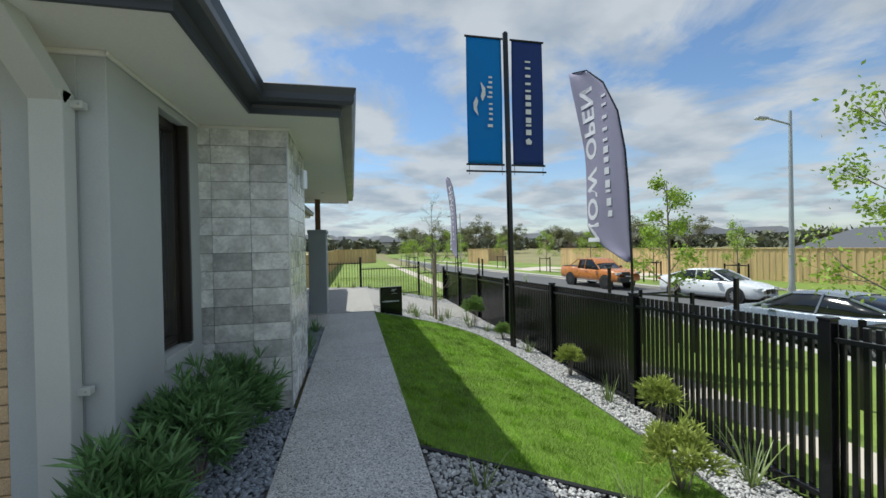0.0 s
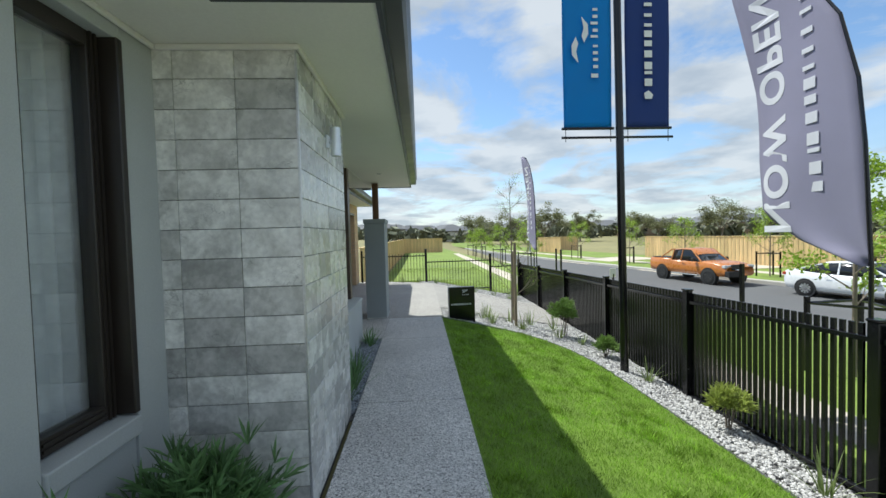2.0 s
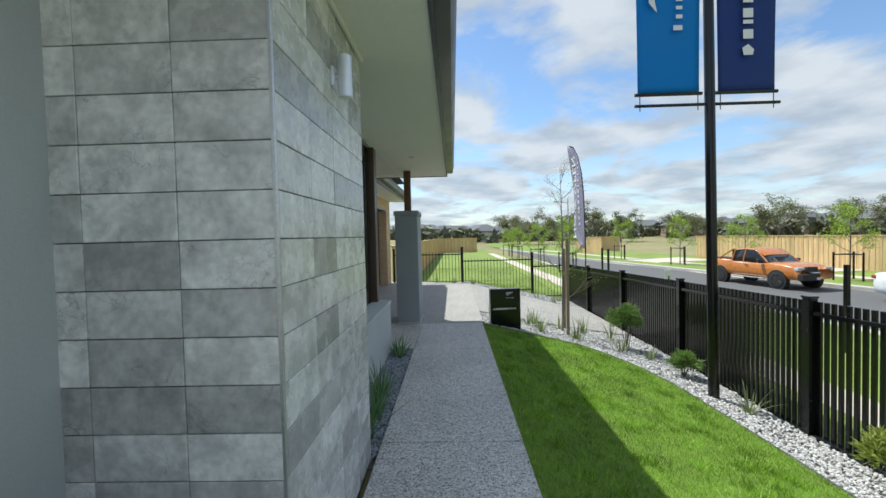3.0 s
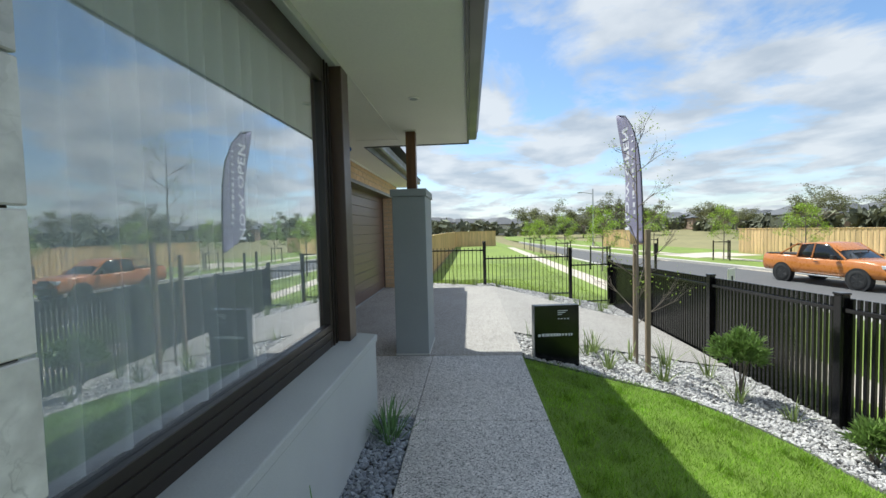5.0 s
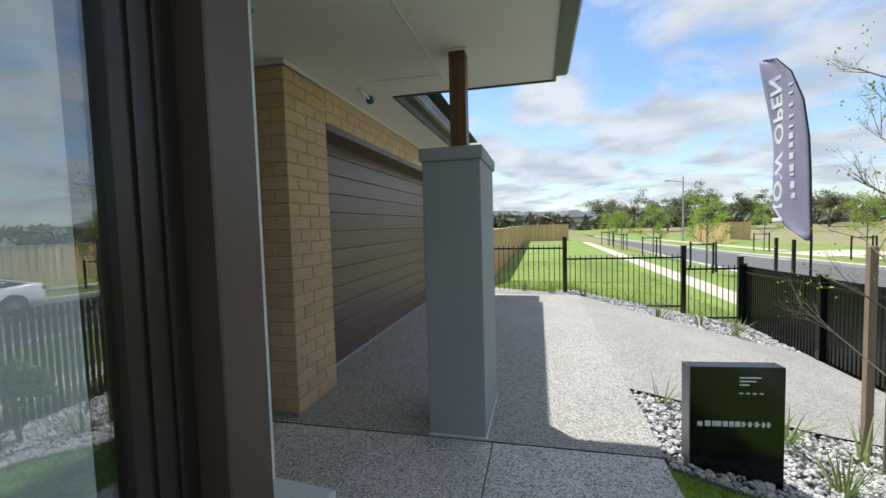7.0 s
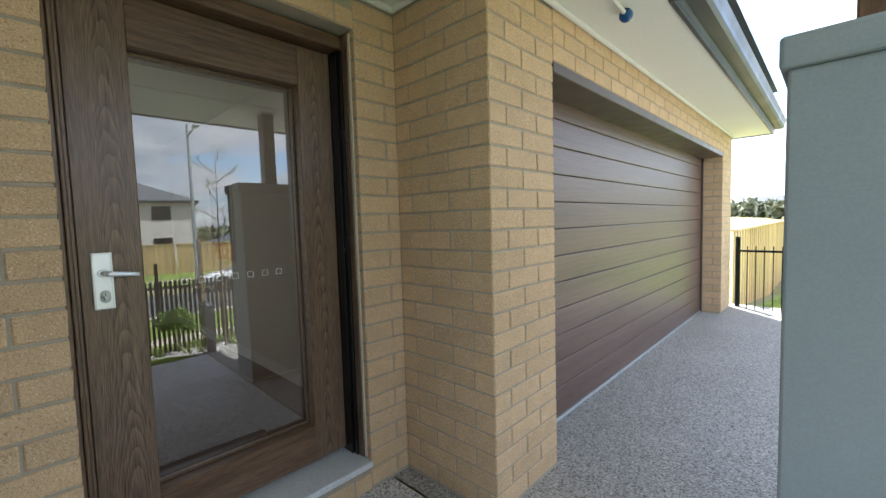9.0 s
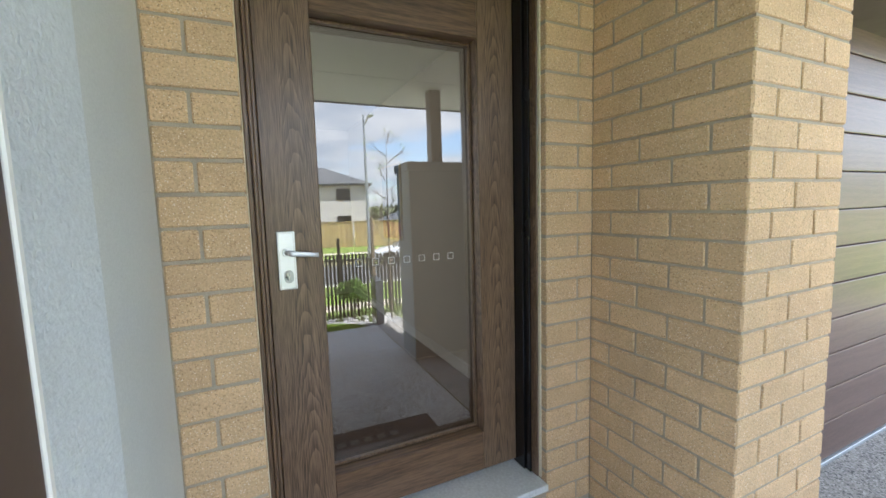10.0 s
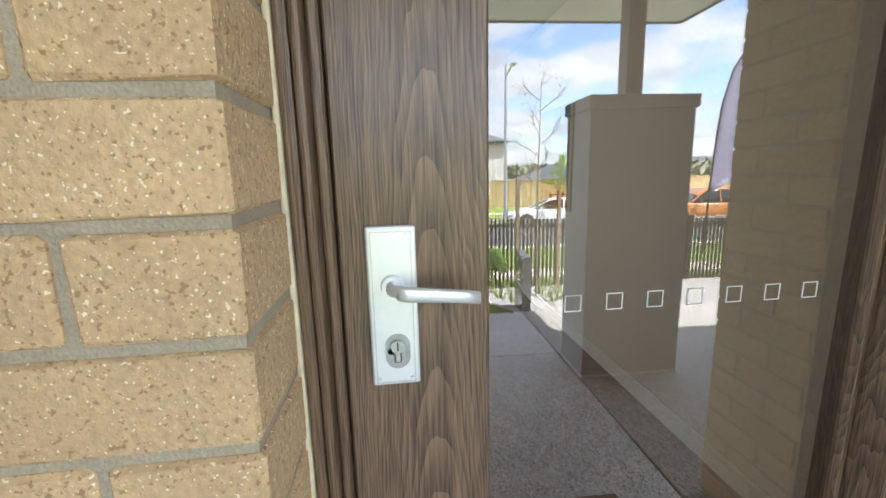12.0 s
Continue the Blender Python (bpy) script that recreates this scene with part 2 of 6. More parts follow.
def stone_tile_material():
    """Honed grey stone: cloudy tone, dark veins and scuffs, a soft sheen."""
    m = material("stone_tile", (0.60, 0.60, 0.575), 0.27, noise_scale=7, amount=0.30, fine_scale=34, fine=0.20, bump=0.12, bump_scale=60, rand=0.30, spec=0.6)
    n, l = m.node_tree.nodes, m.node_tree.links
    b = n["Principled BSDF"]
    last = b.inputs["Base Color"].links[0].from_socket
    vec = next(x for x in n if x.type == "TEX_NOISE").inputs["Vector"].links[0].from_socket
    for scale, lo, hi, tone in ((9.0, 0.018, 0.0, 0.52), (26.0, 0.012, 0.0, 0.62)):
        t = n.new("ShaderNodeTexNoise"); t.inputs["Scale"].default_value = scale; t.inputs["Detail"].default_value = 7.0
        t.inputs["Distortion"].default_value = 0.8
        l.new(vec, t.inputs["Vector"])
        c = n.new("ShaderNodeMath"); c.operation = "SUBTRACT"; c.inputs[1].default_value = 0.5
        l.new(t.outputs["Fac"], c.inputs[0])
        a = n.new("ShaderNodeMath"); a.operation = "ABSOLUTE"
        l.new(c.outputs[0], a.inputs[0])
        r = n.new("ShaderNodeMapRange"); r.inputs["From Min"].default_value = lo; r.inputs["From Max"].default_value = hi
        r.inputs["To Max"].default_value = 0.75
        l.new(a.outputs[0], r.inputs["Value"])
        # veins come and go
        k = n.new("ShaderNodeTexNoise"); k.inputs["Scale"].default_value = 5.0; k.inputs["Detail"].default_value = 2.0
        l.new(vec, k.inputs["Vector"])
        kr = n.new("ShaderNodeMapRange"); kr.inputs["From Min"].default_value = 0.50; kr.inputs["From Max"].default_value = 0.66
        l.new(k.outputs["Fac"], kr.inputs["Value"])
        f = n.new("ShaderNodeMath"); f.operation = "MULTIPLY"
        l.new(r.outputs[0], f.inputs[0]); l.new(kr.outputs[0], f.inputs[1])
        d = n.new("ShaderNodeVectorMath"); d.operation = "SCALE"; d.inputs["Scale"].default_value = tone
        l.new(last, d.inputs[0])
        x = n.new("ShaderNodeMix"); x.data_type = "RGBA"
        l.new(f.outputs[0], x.inputs["Factor"]); l.new(last, x.inputs["A"]); l.new(d.outputs[0], x.inputs["B"])
        last = x.outputs["Result"]
    l.new(last, b.inputs["Base Color"])
    return m


def oak(name, dark, light, centres):
    """Stained oak with arched figure round the given centres, fine pores and a thin coat."""
    m = bpy.data.materials.new(name)
    m.use_nodes = True
    n, l = m.node_tree.nodes, m.node_tree.links
    b = n["Principled BSDF"]

    def math_node(op, a, c):
        q = n.new("ShaderNodeMath"); q.operation = op
        for k, v in enumerate((a, c)):
            if v is None:
                continue
            if isinstance(v, float):
                q.inputs[k].default_value = v
            else:
                l.new(v, q.inputs[k])
        return q.outputs[0]

    tc = n.new("ShaderNodeTexCoord")
    sep = n.new("ShaderNodeSeparateXYZ")
    l.new(tc.outputs["Object"], sep.inputs[0])
    near = None
    for c in centres:
        a = math_node("ABSOLUTE", math_node("SUBTRACT", sep.outputs["Y"], c), None)
        near = a if near is None else math_node("MINIMUM", near, a)
    mp = n.new("ShaderNodeMapping"); mp.inputs["Scale"].default_value = (1.0, 1.0, 0.22)
    l.new(tc.outputs["Object"], mp.inputs["Vector"])
    wob = n.new("ShaderNodeTexNoise"); wob.inputs["Scale"].default_value = 14.0; wob.inputs["Detail"].default_value = 3.0
    l.new(mp.outputs[0], wob.inputs["Vector"])
    bend = math_node("MULTIPLY", math_node("SUBTRACT", wob.outputs["Fac"], 0.5), 0.04)
    off = math_node("ADD", near, bend)
    arch = math_node("MULTIPLY", math_node("MULTIPLY", off, off), 1500.0)
    f = math_node("ADD", math_node("ADD", arch, math_node("MULTIPLY", sep.outputs["Z"], 11.0)), math_node("MULTIPLY", wob.outputs["Fac"], 1.6))
    ring = math_node("FRACT", f, None)
    mp2 = n.new("ShaderNodeMapping"); mp2.inputs["Scale"].default_value = (1.0, 1.0, 0.035)
    l.new(tc.outputs["Object"], mp2.inputs["Vector"])
    pore = n.new("ShaderNodeTexNoise"); pore.inputs["Scale"].default_value = 420.0; pore.inputs["Detail"].default_value = 3.0
    l.new(mp2.outputs[0], pore.inputs["Vector"])
    streak = n.new("ShaderNodeTexNoise"); streak.inputs["Scale"].default_value = 60.0; streak.inputs["Detail"].default_value = 4.0
    l.new(mp2.outputs[0], streak.inputs["Vector"])
    tone = math_node("ADD", math_node("MULTIPLY", ring, 0.22), math_node("ADD", math_node("MULTIPLY", pore.outputs["Fac"], 0.75), math_node("MULTIPLY", streak.outputs["Fac"], 0.35)))
    ramp = n.new("ShaderNodeValToRGB")
    ramp.color_ramp.elements[0].position, ramp.color_ramp.elements[0].color = 0.42, (*dark, 1)
    ramp.color_ramp.elements[1].position, ramp.color_ramp.elements[1].color = 0.88, (*light, 1)
    l.new(tone, ramp.inputs[0])
    l.new(ramp.outputs["Color"], b.inputs["Base Color"])
    b.inputs["Roughness"].default_value = 0.42
    b.inputs["Coat Weight"].default_value = 0.3
    b.inputs["Coat Roughness"].default_value = 0.22
    bp = n.new("ShaderNodeBump"); bp.inputs["Strength"].default_value = 0.35; bp.inputs["Distance"].default_value = 0.002
    l.new(tone, bp.inputs["Height"])
    l.new(bp.outputs[0], b.inputs["Normal"])
    return m


GREYRENDER = material("grey_render", (0.47, 0.495, 0.495), 0.85, noise_scale=2.2, amount=0.06, fine_scale=160, fine=0.06, bump=0.3, bump_scale=260)
PALERENDER = material("pale_render", (0.55, 0.56, 0.53), 0.85, noise_scale=2.0, amount=0.05, fine_scale=160, fine=0.06, bump=0.35, bump_scale=220)
# rough stucco; its lighter, bluer tone than pale_render is open-sky light in the colour
STUCCO = material("stucco_skylit_tone", (0.60, 0.63, 0.64), 0.9, noise_scale=3.0, amount=0.06, fine_scale=120, fine=0.08, bump=0.9, bump_scale=130)
PIERRENDER = material("pier_render", (0.30, 0.33, 0.335), 0.85, noise_scale=2.0, amount=0.06, fine_scale=160, fine=0.06, bump=0.3, bump_scale=260)
SOFFIT = material("soffit_paint", (0.80, 0.79, 0.73), 0.75, noise_scale=1.5, amount=0.03, fine_scale=60, fine=0.03, bump=0.05)
TRIMWHITE = material("trim_paint", (0.75, 0.74, 0.70), 0.6, amount=0.03, fine=0.03, bump=0.03)
GUTTER = material("dark_steel_paint", (0.045, 0.052, 0.06), 0.38, noise_scale=3, amount=0.08, fine=0.04, bump=0.02)
ROOFTILE = material("roof_tile", (0.10, 0.105, 0.11), 0.8, amount=0.2, bump=0.3)
MORTAR = material("mortar", (0.40, 0.345, 0.265), 0.95, noise_scale=20, amount=0.12, fine_scale=300, fine=0.15, bump=0.5)
BRICK = brick_material()
TILE = stone_tile_material()
GROUT = material("grout", (0.07, 0.07, 0.07), 0.95, bump=0.3)
DARKFRAME = material("dark_bronze_frame", (0.028, 0.022, 0.018), 0.35, metal=0.0, amount=0.08, fine=0.04, bump=0.02)
BROWNFRAME = material("brown_frame", (0.085, 0.058, 0.043), 0.38, amount=0.08, fine=0.05, bump=0.03)
DOORWOOD = oak("door_timber", (0.03, 0.017, 0.010), (0.25, 0.155, 0.092), (7.628, 8.44))
DOORWOODH = wood("door_rail_timber", (0.038, 0.021, 0.012), (0.23, 0.13, 0.068), 1, coat=0.2)
GARAGEWOOD = wood("garage_timber_skin", (0.10, 0.062, 0.05), (0.19, 0.12, 0.095), 1, rough=0.36, grain=30.0)
POSTWOOD = wood("post_timber", (0.07, 0.032, 0.014), (0.21, 0.105, 0.045), 2)
SATIN = material("satin_chrome", (0.78, 0.81, 0.85), 0.34, metal=0.6, amount=0.03, fine=0.02, bump=0.0)
ALU = material("brushed_aluminium", (0.62, 0.63, 0.64), 0.4, metal=0.8, amount=0.05, bump=0.03)
BLACK = material("black_powdercoat", (0.006, 0.006, 0.007), 0.2, amount=0.1, fine=0.05, bump=0.03)
BLACKGLOSS = material("black_sign_face", (0.006, 0.007, 0.007), 0.18, amount=0.1, fine=0.03, bump=0.0)
WHITEINK = material("white_ink", (0.75, 0.75, 0.75), 0.6, amount=0.02, fine=0.02, bump=0)
CONCRETE = aggregate("exposed_aggregate", [(0.0, (0.14, 0.14, 0.14)), (0.12, (0.40, 0.39, 0.375)), (0.40, (0.57, 0.555, 0.53)), (0.70, (0.70, 0.685, 0.66)), (0.92, (0.84, 0.79, 0.76))], 135, bump=0.7)
DRIVE = aggregate("exposed_aggregate_drive", [(0.0, (0.12, 0.115, 0.11)), (0.14, (0.26, 0.245, 0.22)), (0.42, (0.36, 0.34, 0.31)), (0.72, (0.44, 0.415, 0.38)), (0.93, (0.56, 0.535, 0.50))], 135, bump=0.7, wash=0.08)
STONE = material("grey_pebble", (0.46, 0.45, 0.435), 0.75, noise_scale=30, amount=0.15, bump=0.2, island=0.34)
STONEDARK = material("blue_grey_pebble", (0.26, 0.285, 0.32), 0.75, noise_scale=30, amount=0.15, bump=0.2, island=0.34)
SOIL = material("gravel_bed", (0.17, 0.165, 0.16), 0.95, noise_scale=30, amount=0.3, fine_scale=120, fine=0.3, bump=0.8)
LAWNSOIL = material("lawn_base", (0.13, 0.21, 0.022), 0.95, noise_scale=3, amount=0.25, fine_scale=90, fine=0.3, bump=0.6)
BLADE = material("grass_blade", (0.22, 0.375, 0.03), 0.5, noise_scale=2.6, amount=0.5, fine_scale=11, fine=0.35, bump=0, island=0.4, translucent=0.25)
VERGEBLADE = material("verge_grass_blade", (0.25, 0.33, 0.055), 0.55, noise_scale=1.2, amount=0.4, fine_scale=12, fine=0.25, bump=0, island=0.35, translucent=0.2)
VERGE = material("verge_grass", (0.17, 0.235, 0.04), 0.9, noise_scale=0.6, amount=0.25, fine_scale=25, fine=0.35, bump=0.5)
CREAMSEAL = material("cream_sealant", (0.72, 0.64, 0.47), 0.6, amount=0.06, bump=0.05)
PALEALU = material("pale_anodised_aluminium", (0.74, 0.77, 0.79), 0.45, metal=0.25, amount=0.05, bump=0.02)
ASPHALT = material("asphalt", (0.11, 0.11, 0.112), 0.9, noise_scale=0.7, amount=0.12, fine_scale=120, fine=0.2, bump=0.3)
FOOTPATH = material("footpath_concrete", (0.52, 0.46, 0.38), 0.9, noise_scale=1.0, amount=0.08, fine_scale=90, fine=0.1, bump=0.2)
KERB = material("kerb_concrete", (0.46, 0.44, 0.40), 0.9, amount=0.1, bump=0.2)
PALING = material("pine_paling", (0.62, 0.44, 0.22), 0.8, noise_scale=1.5, amount=0.18, fine_scale=30, fine=0.15, bump=0.2, stretch=(6, 6, 0.6), island=0.16)
LEAF_BUSH = material("shrub_leaf", (0.13, 0.24, 0.085), 0.5, amount=0.2, bump=0, island=0.35, translucent=0.2)
LEAF_LIGHT = material("light_shrub_leaf", (0.38, 0.44, 0.10), 0.5, amount=0.2, bump=0, island=0.3, translucent=0.25)
LEAF_MID = material("mid_shrub_leaf", (0.20, 0.31, 0.075), 0.5, amount=0.25, bump=0, island=0.35, translucent=0.25)
LEAF_STRAP = material("strap_leaf", (0.20, 0.26, 0.08), 0.45, amount=0.2, bump=0, island=0.3, translucent=0.2)
LEAF_SPRING = material("spring_leaf", (0.30, 0.42, 0.05), 0.5, amount=0.2, bump=0, island=0.3, translucent=0.35)
LEAF_GUM = material("gum_leaf", (0.19, 0.20, 0.10), 0.6, amount=0.2, bump=0, island=0.4, translucent=0.45)
LEAF_FAR = material("far_leaf", (0.17, 0.18, 0.115), 0.8, amount=0.2, bump=0, island=0.4)
BARK = material("bark", (0.20, 0.165, 0.13), 0.9, noise_scale=20, amount=0.25, bump=0.5, stretch=(1, 1, 0.2))
STAKEWOOD = material("hardwood_stake", (0.26, 0.20, 0.135), 0.85, noise_scale=10, amount=0.2, bump=0.3, stretch=(4, 4, 0.4))
STEELGREY = material("galvanised_steel", (0.42, 0.44, 0.45), 0.5, metal=0.6, amount=0.06, bump=0.02)
CURTAIN = material("sheer_curtain", (0.93, 0.96, 0.96), 0.9, amount=0.04, fine=0.05, bump=0.1, translucent=0.2)
GLASS = pane("window_glass", (0.94, 0.96, 0.97), 3.9)
GLASS_DOOR = pane("door_glass", (0.60, 0.585, 0.56), 3.2)
CARGLASS = material("car_glass", (0.012, 0.014, 0.016), 0.05, amount=0.02, fine=0.02, bump=0)
TYRE = material("tyre_rubber", (0.018, 0.018, 0.018), 0.85, amount=0.15, bump=0.1)
RIM = material("alloy_rim", (0.45, 0.46, 0.48), 0.3, metal=0.8, amount=0.05, bump=0)
RIMDARK = material("dark_rim", (0.05, 0.05, 0.052), 0.4, metal=0.5, amount=0.05, bump=0)
ORANGE = material("orange_car_paint", (0.50, 0.17, 0.03), 0.3, amount=0.04, fine=0.02, bump=0, coat=0.6)
WHITEPAINT = material("white_car_paint", (0.78, 0.79, 0.80), 0.25, amount=0.02, fine=0.02, bump=0, coat=0.6)
GREYPAINT = material("grey_car_paint", (0.27, 0.30, 0.33), 0.25, metal=0.6, amount=0.03, fine=0.02, bump=0, coat=0.6)
PLASTIC = material("black_plastic", (0.02, 0.02, 0.021), 0.6, amount=0.1, bump=0.1)
LAMPGLASS = material("headlight_lens", (0.55, 0.58, 0.60), 0.12, amount=0.05, bump=0)
BLUECLOTH = material("blue_banner_cloth", (0.006, 0.22, 0.60), 0.75, noise_scale=2, amount=0.05, fine_scale=300, fine=0.05, bump=0.1, translucent=0.2)
NAVYCLOTH = material("navy_banner_cloth", (0.016, 0.045, 0.21), 0.75, noise_scale=2, amount=0.05, fine_scale=300, fine=0.05, bump=0.1, translucent=0.2)
LILACCLOTH = material("lilac_flag_cloth", (0.33, 0.315, 0.43), 0.8, noise_scale=2, amount=0.06, fine_scale=300, fine=0.05, bump=0.1, translucent=0.3)
WHITECLOTH = material("white_flag_print", (0.80, 0.80, 0.84), 0.8, amount=0.02, fine=0.02, bump=0, translucent=0.3)
DARKFLOOR = material("hall_floor", (0.24, 0.15, 0.09), 0.5, amount=0.2, bump=0.05)
PLASTER = material("plasterboard", (0.66, 0.62, 0.54), 0.9, amount=0.03, bump=0.03)
BLUEGLASS = material("blue_lens", (0.01, 0.09, 0.28), 0.12, amount=0.02, bump=0)
MATINK = material("door_mat_print", (0.20, 0.19, 0.19), 0.95, fine_scale=300, fine=0.3, bump=0.4)
MATFIBRE = material("door_mat_fibre", (0.055, 0.05, 0.052), 0.95, fine_scale=400, fine=0.3, bump=0.6)
FARWALL = material("far_house_wall", (0.62, 0.60, 0.56), 0.9, amount=0.06, bump=0.1)
FARWALL2 = material("far_house_brick", (0.30, 0.22, 0.16), 0.9, amount=0.1, bump=0.1)
FARROOF = material("far_roof", (0.11, 0.115, 0.125), 0.8, amount=0.12, bump=0.2)
FARLAND = material("dry_paddock", (0.22, 0.20, 0.09), 0.95, noise_scale=0.05, amount=0.25, fine_scale=1.0, fine=0.2, bump=0.2)


# building blocks
def box(bm, x0, x1, y0, y1, z0, z1, bevel=0.0, seg=1):
    g = bmesh.ops.create_cube(bm, size=1.0)
    for v in g["verts"]:
        v.co = Vector(((x0 + x1) / 2 + v.co.x * (x1 - x0), (y0 + y1) / 2 + v.co.y * (y1 - y0), (z0 + z1) / 2 + v.co.z * (z1 - z0)))
    if bevel:
        es = list({e for v in g["verts"] for e in v.link_edges})
        bmesh.ops.bevel(bm, geom=es, offset=bevel, segments=seg, affect="EDGES", profile=0.5)
    return bm


def rod(bm, a, b, r0, r1=None, seg=10):
    a, b = Vector(a), Vector(b)
    r1 = r0 if r1 is None else r1
    m = Matrix.Translation((a + b) / 2) @ (b - a).to_track_quat("Z", "Y").to_matrix().to_4x4()
    bmesh.ops.create_cone(bm, cap_ends=True, segments=seg, radius1=r0, radius2=r1, depth=(b - a).length, matrix=m)
    return bm


def mesh_of(name, bm, mat, smooth=False):
    me = bpy.data.meshes.new(name)
    bmesh.ops.recalc_face_normals(bm, faces=bm.faces)
    bm.to_mesh(me)
    bm.free()
    me.materials.append(mat)
    if smooth:
        me.polygons.foreach_set("use_smooth", [True] * len(me.polygons))
    return me


def raw_mesh(name, verts, faces, mat, smooth=False):
    me = bpy.data.meshes.new(name)
    me.from_pydata(verts, [], faces)
    me.materials.append(mat)
    if smooth:
        me.polygons.foreach_set("use_smooth", [True] * len(me.polygons))
    me.update()
    return me


def part(name, bm, mat, parent, label="", smooth=False):
    ob = new(name, mesh_of(name, bm, mat, smooth))
    ob.parent = parent
    if label:
        tagged(ob, label)
    return ob


def raw_part(name, verts, faces, mat, parent, label="", smooth=False):
    ob = new(name, raw_mesh(name, verts, faces, mat, smooth))
    ob.parent = parent
    if label:
        tagged(ob, label)
    return ob


def thing(name, label, category, at=(0, 0, 0), turn=0, group=""):
    ob = new(name)
    ob.empty_display_size = 0.1
    ob.matrix_world = pose(*at, 0, 0, turn)
    return tagged(ob, label, category, group)


def structure(name, bm, mat, label, smooth=False):
    return tagged(new(name, mesh_of(name, bm, mat, smooth)), label, name.split("_")[0], kind="structure")


def sweep(bm, line, profile):
    """Sweeps an open profile of (outwards, up) along a level line of (x, y) with mitred corners; outwards is to the right of the way."""
    rows = []
    k = len(line)
    for i, (x, y) in enumerate(line):
        d = []
        if i:
            d.append((Vector((x, y)) - Vector(line[i - 1])).normalized())
        if i < k - 1:
            d.append((Vector(line[i + 1]) - Vector((x, y))).normalized())
        ns = [Vector((v.y, -v.x)) for v in d]
        n = ns[0] if len(ns) == 1 else (ns[0] + ns[1]) / (1 + ns[0].dot(ns[1]))
        rows.append([bm.verts.new((x + n.x * o, y + n.y * o, u)) for o, u in profile])
    for a, b in zip(rows, rows[1:]):
        for j in range(len(profile) - 1):
            bm.faces.new((a[j], b[j], b[j + 1], a[j + 1]))
    return bm


def ramp(x, pts):
    return float(np.interp(x, [p[0] for p in pts], [p[1] for p in pts]))


def ground_z(x, y):
    """Height of the natural ground: level by the house, falling to the street."""
    far = math.hypot(x - 10, y - 20)
    z = ramp(x, [(-60, 0.4), (-2, 0.0), (0.64, -0.01), (3.25, -0.55), (3.7, -0.62), (5.3, -0.70), (7.9, -0.95), (8.6, -1.16), (12, -1.16), (17, -1.16), (18, -1.0), (24, -0.95), (60, -0.8)])
    lot = min(1.0, max(0.0, (y - 14.4) / 6.0))
    if x < 4:
        z = z * (1 - lot) + lot * (-0.62 if x > -8 else z)
    return z + max(0.0, (far - 70) * 0.012)


def strip(bm, us, lo, hi, n, point):
    """A sheet between two curves lo(u) and hi(u); point(u, v) gives the place."""
    rows = [[bm.verts.new(point(u, lo(u) + (hi(u) - lo(u)) * j / n)) for j in range(n + 1)] for u in us]
    for a, b in zip(rows, rows[1:]):
        for j in range(n):
            bm.faces.new((a[j], b[j], b[j + 1], a[j + 1]))
    return bm


def frange(a, b, step):
    n = max(1, round((b - a) / step))
    return [a + (b - a) * i / n for i in range(n + 1)]


# ---- ground ----
def build_ground():
    xs = [-400, -200, -100, -60, -30, -12, -6, -3, -2, -1.2, 0, 0.64] + frange(0.9, 3.7, 0.28) + [4.5, 5.3, 6.5, 7.9, 8.0, 9, 11.6, 15.3, 15.4, 18, 24, 40, 70, 110, 170, 260, 400]
    ys = [-400, -200, -100, -50, -20, -8, -4, 0, 4, 8, 11, 14, 14.4, 15, 16, 17, 18, 19, 20.4, 24, 30, 40, 60, 90, 130, 200, 300, 420, 600]
    vs, fs = [], []
    for y in ys:
        for x in xs:
            vs.append((x, y, ground_z(x, y) - 0.06))
    k = len(xs)
    for j in range(len(ys) - 1):
        for i in range(k - 1):
            a = j * k + i
            fs.append((a, a + 1, a + k + 1, a + k))
    return tagged(new("ground", raw_mesh("ground", vs, fs, FARLAND)), "dry open paddock reaching the horizon", "ground", kind="structure")


build_ground()

PATH_L, PATH_R = -0.32, 0.64


def drive_hi(x):
    return ramp(x, [(-3, 14.95), (-1, 14.9), (0.5, 14.2), (1.6, 13.55), (2.7, 13.1), (3.6, 12.9)])


def drive_lo(x):
    return ramp(x, [(-3, 8.72), (0.659, 8.72), (0.66, 9.72), (2.0, 9.75), (3.6, 10.05)])


def lawn_right(y):
    return ramp(y, [(1.8, 2.8), (2.6, 2.9), (4.2, 2.95), (5.2, 2.92), (6.2, 2.88), (7.0, 2.83), (7.6, 2.68), (8.05, 2.42), (8.35, 2.1), (8.5, 1.75), (8.58, 1.25), (8.62, 0.66)])


def lawn_low(x):
    return ramp(x, [(0.64, 2.48), (1.9, 2.0), (2.8, 1.8)])


def drive_z(x, y):
    return ground_z(x, min(y, 14.3)) + 0.012 if x > 0.64 else 0.0


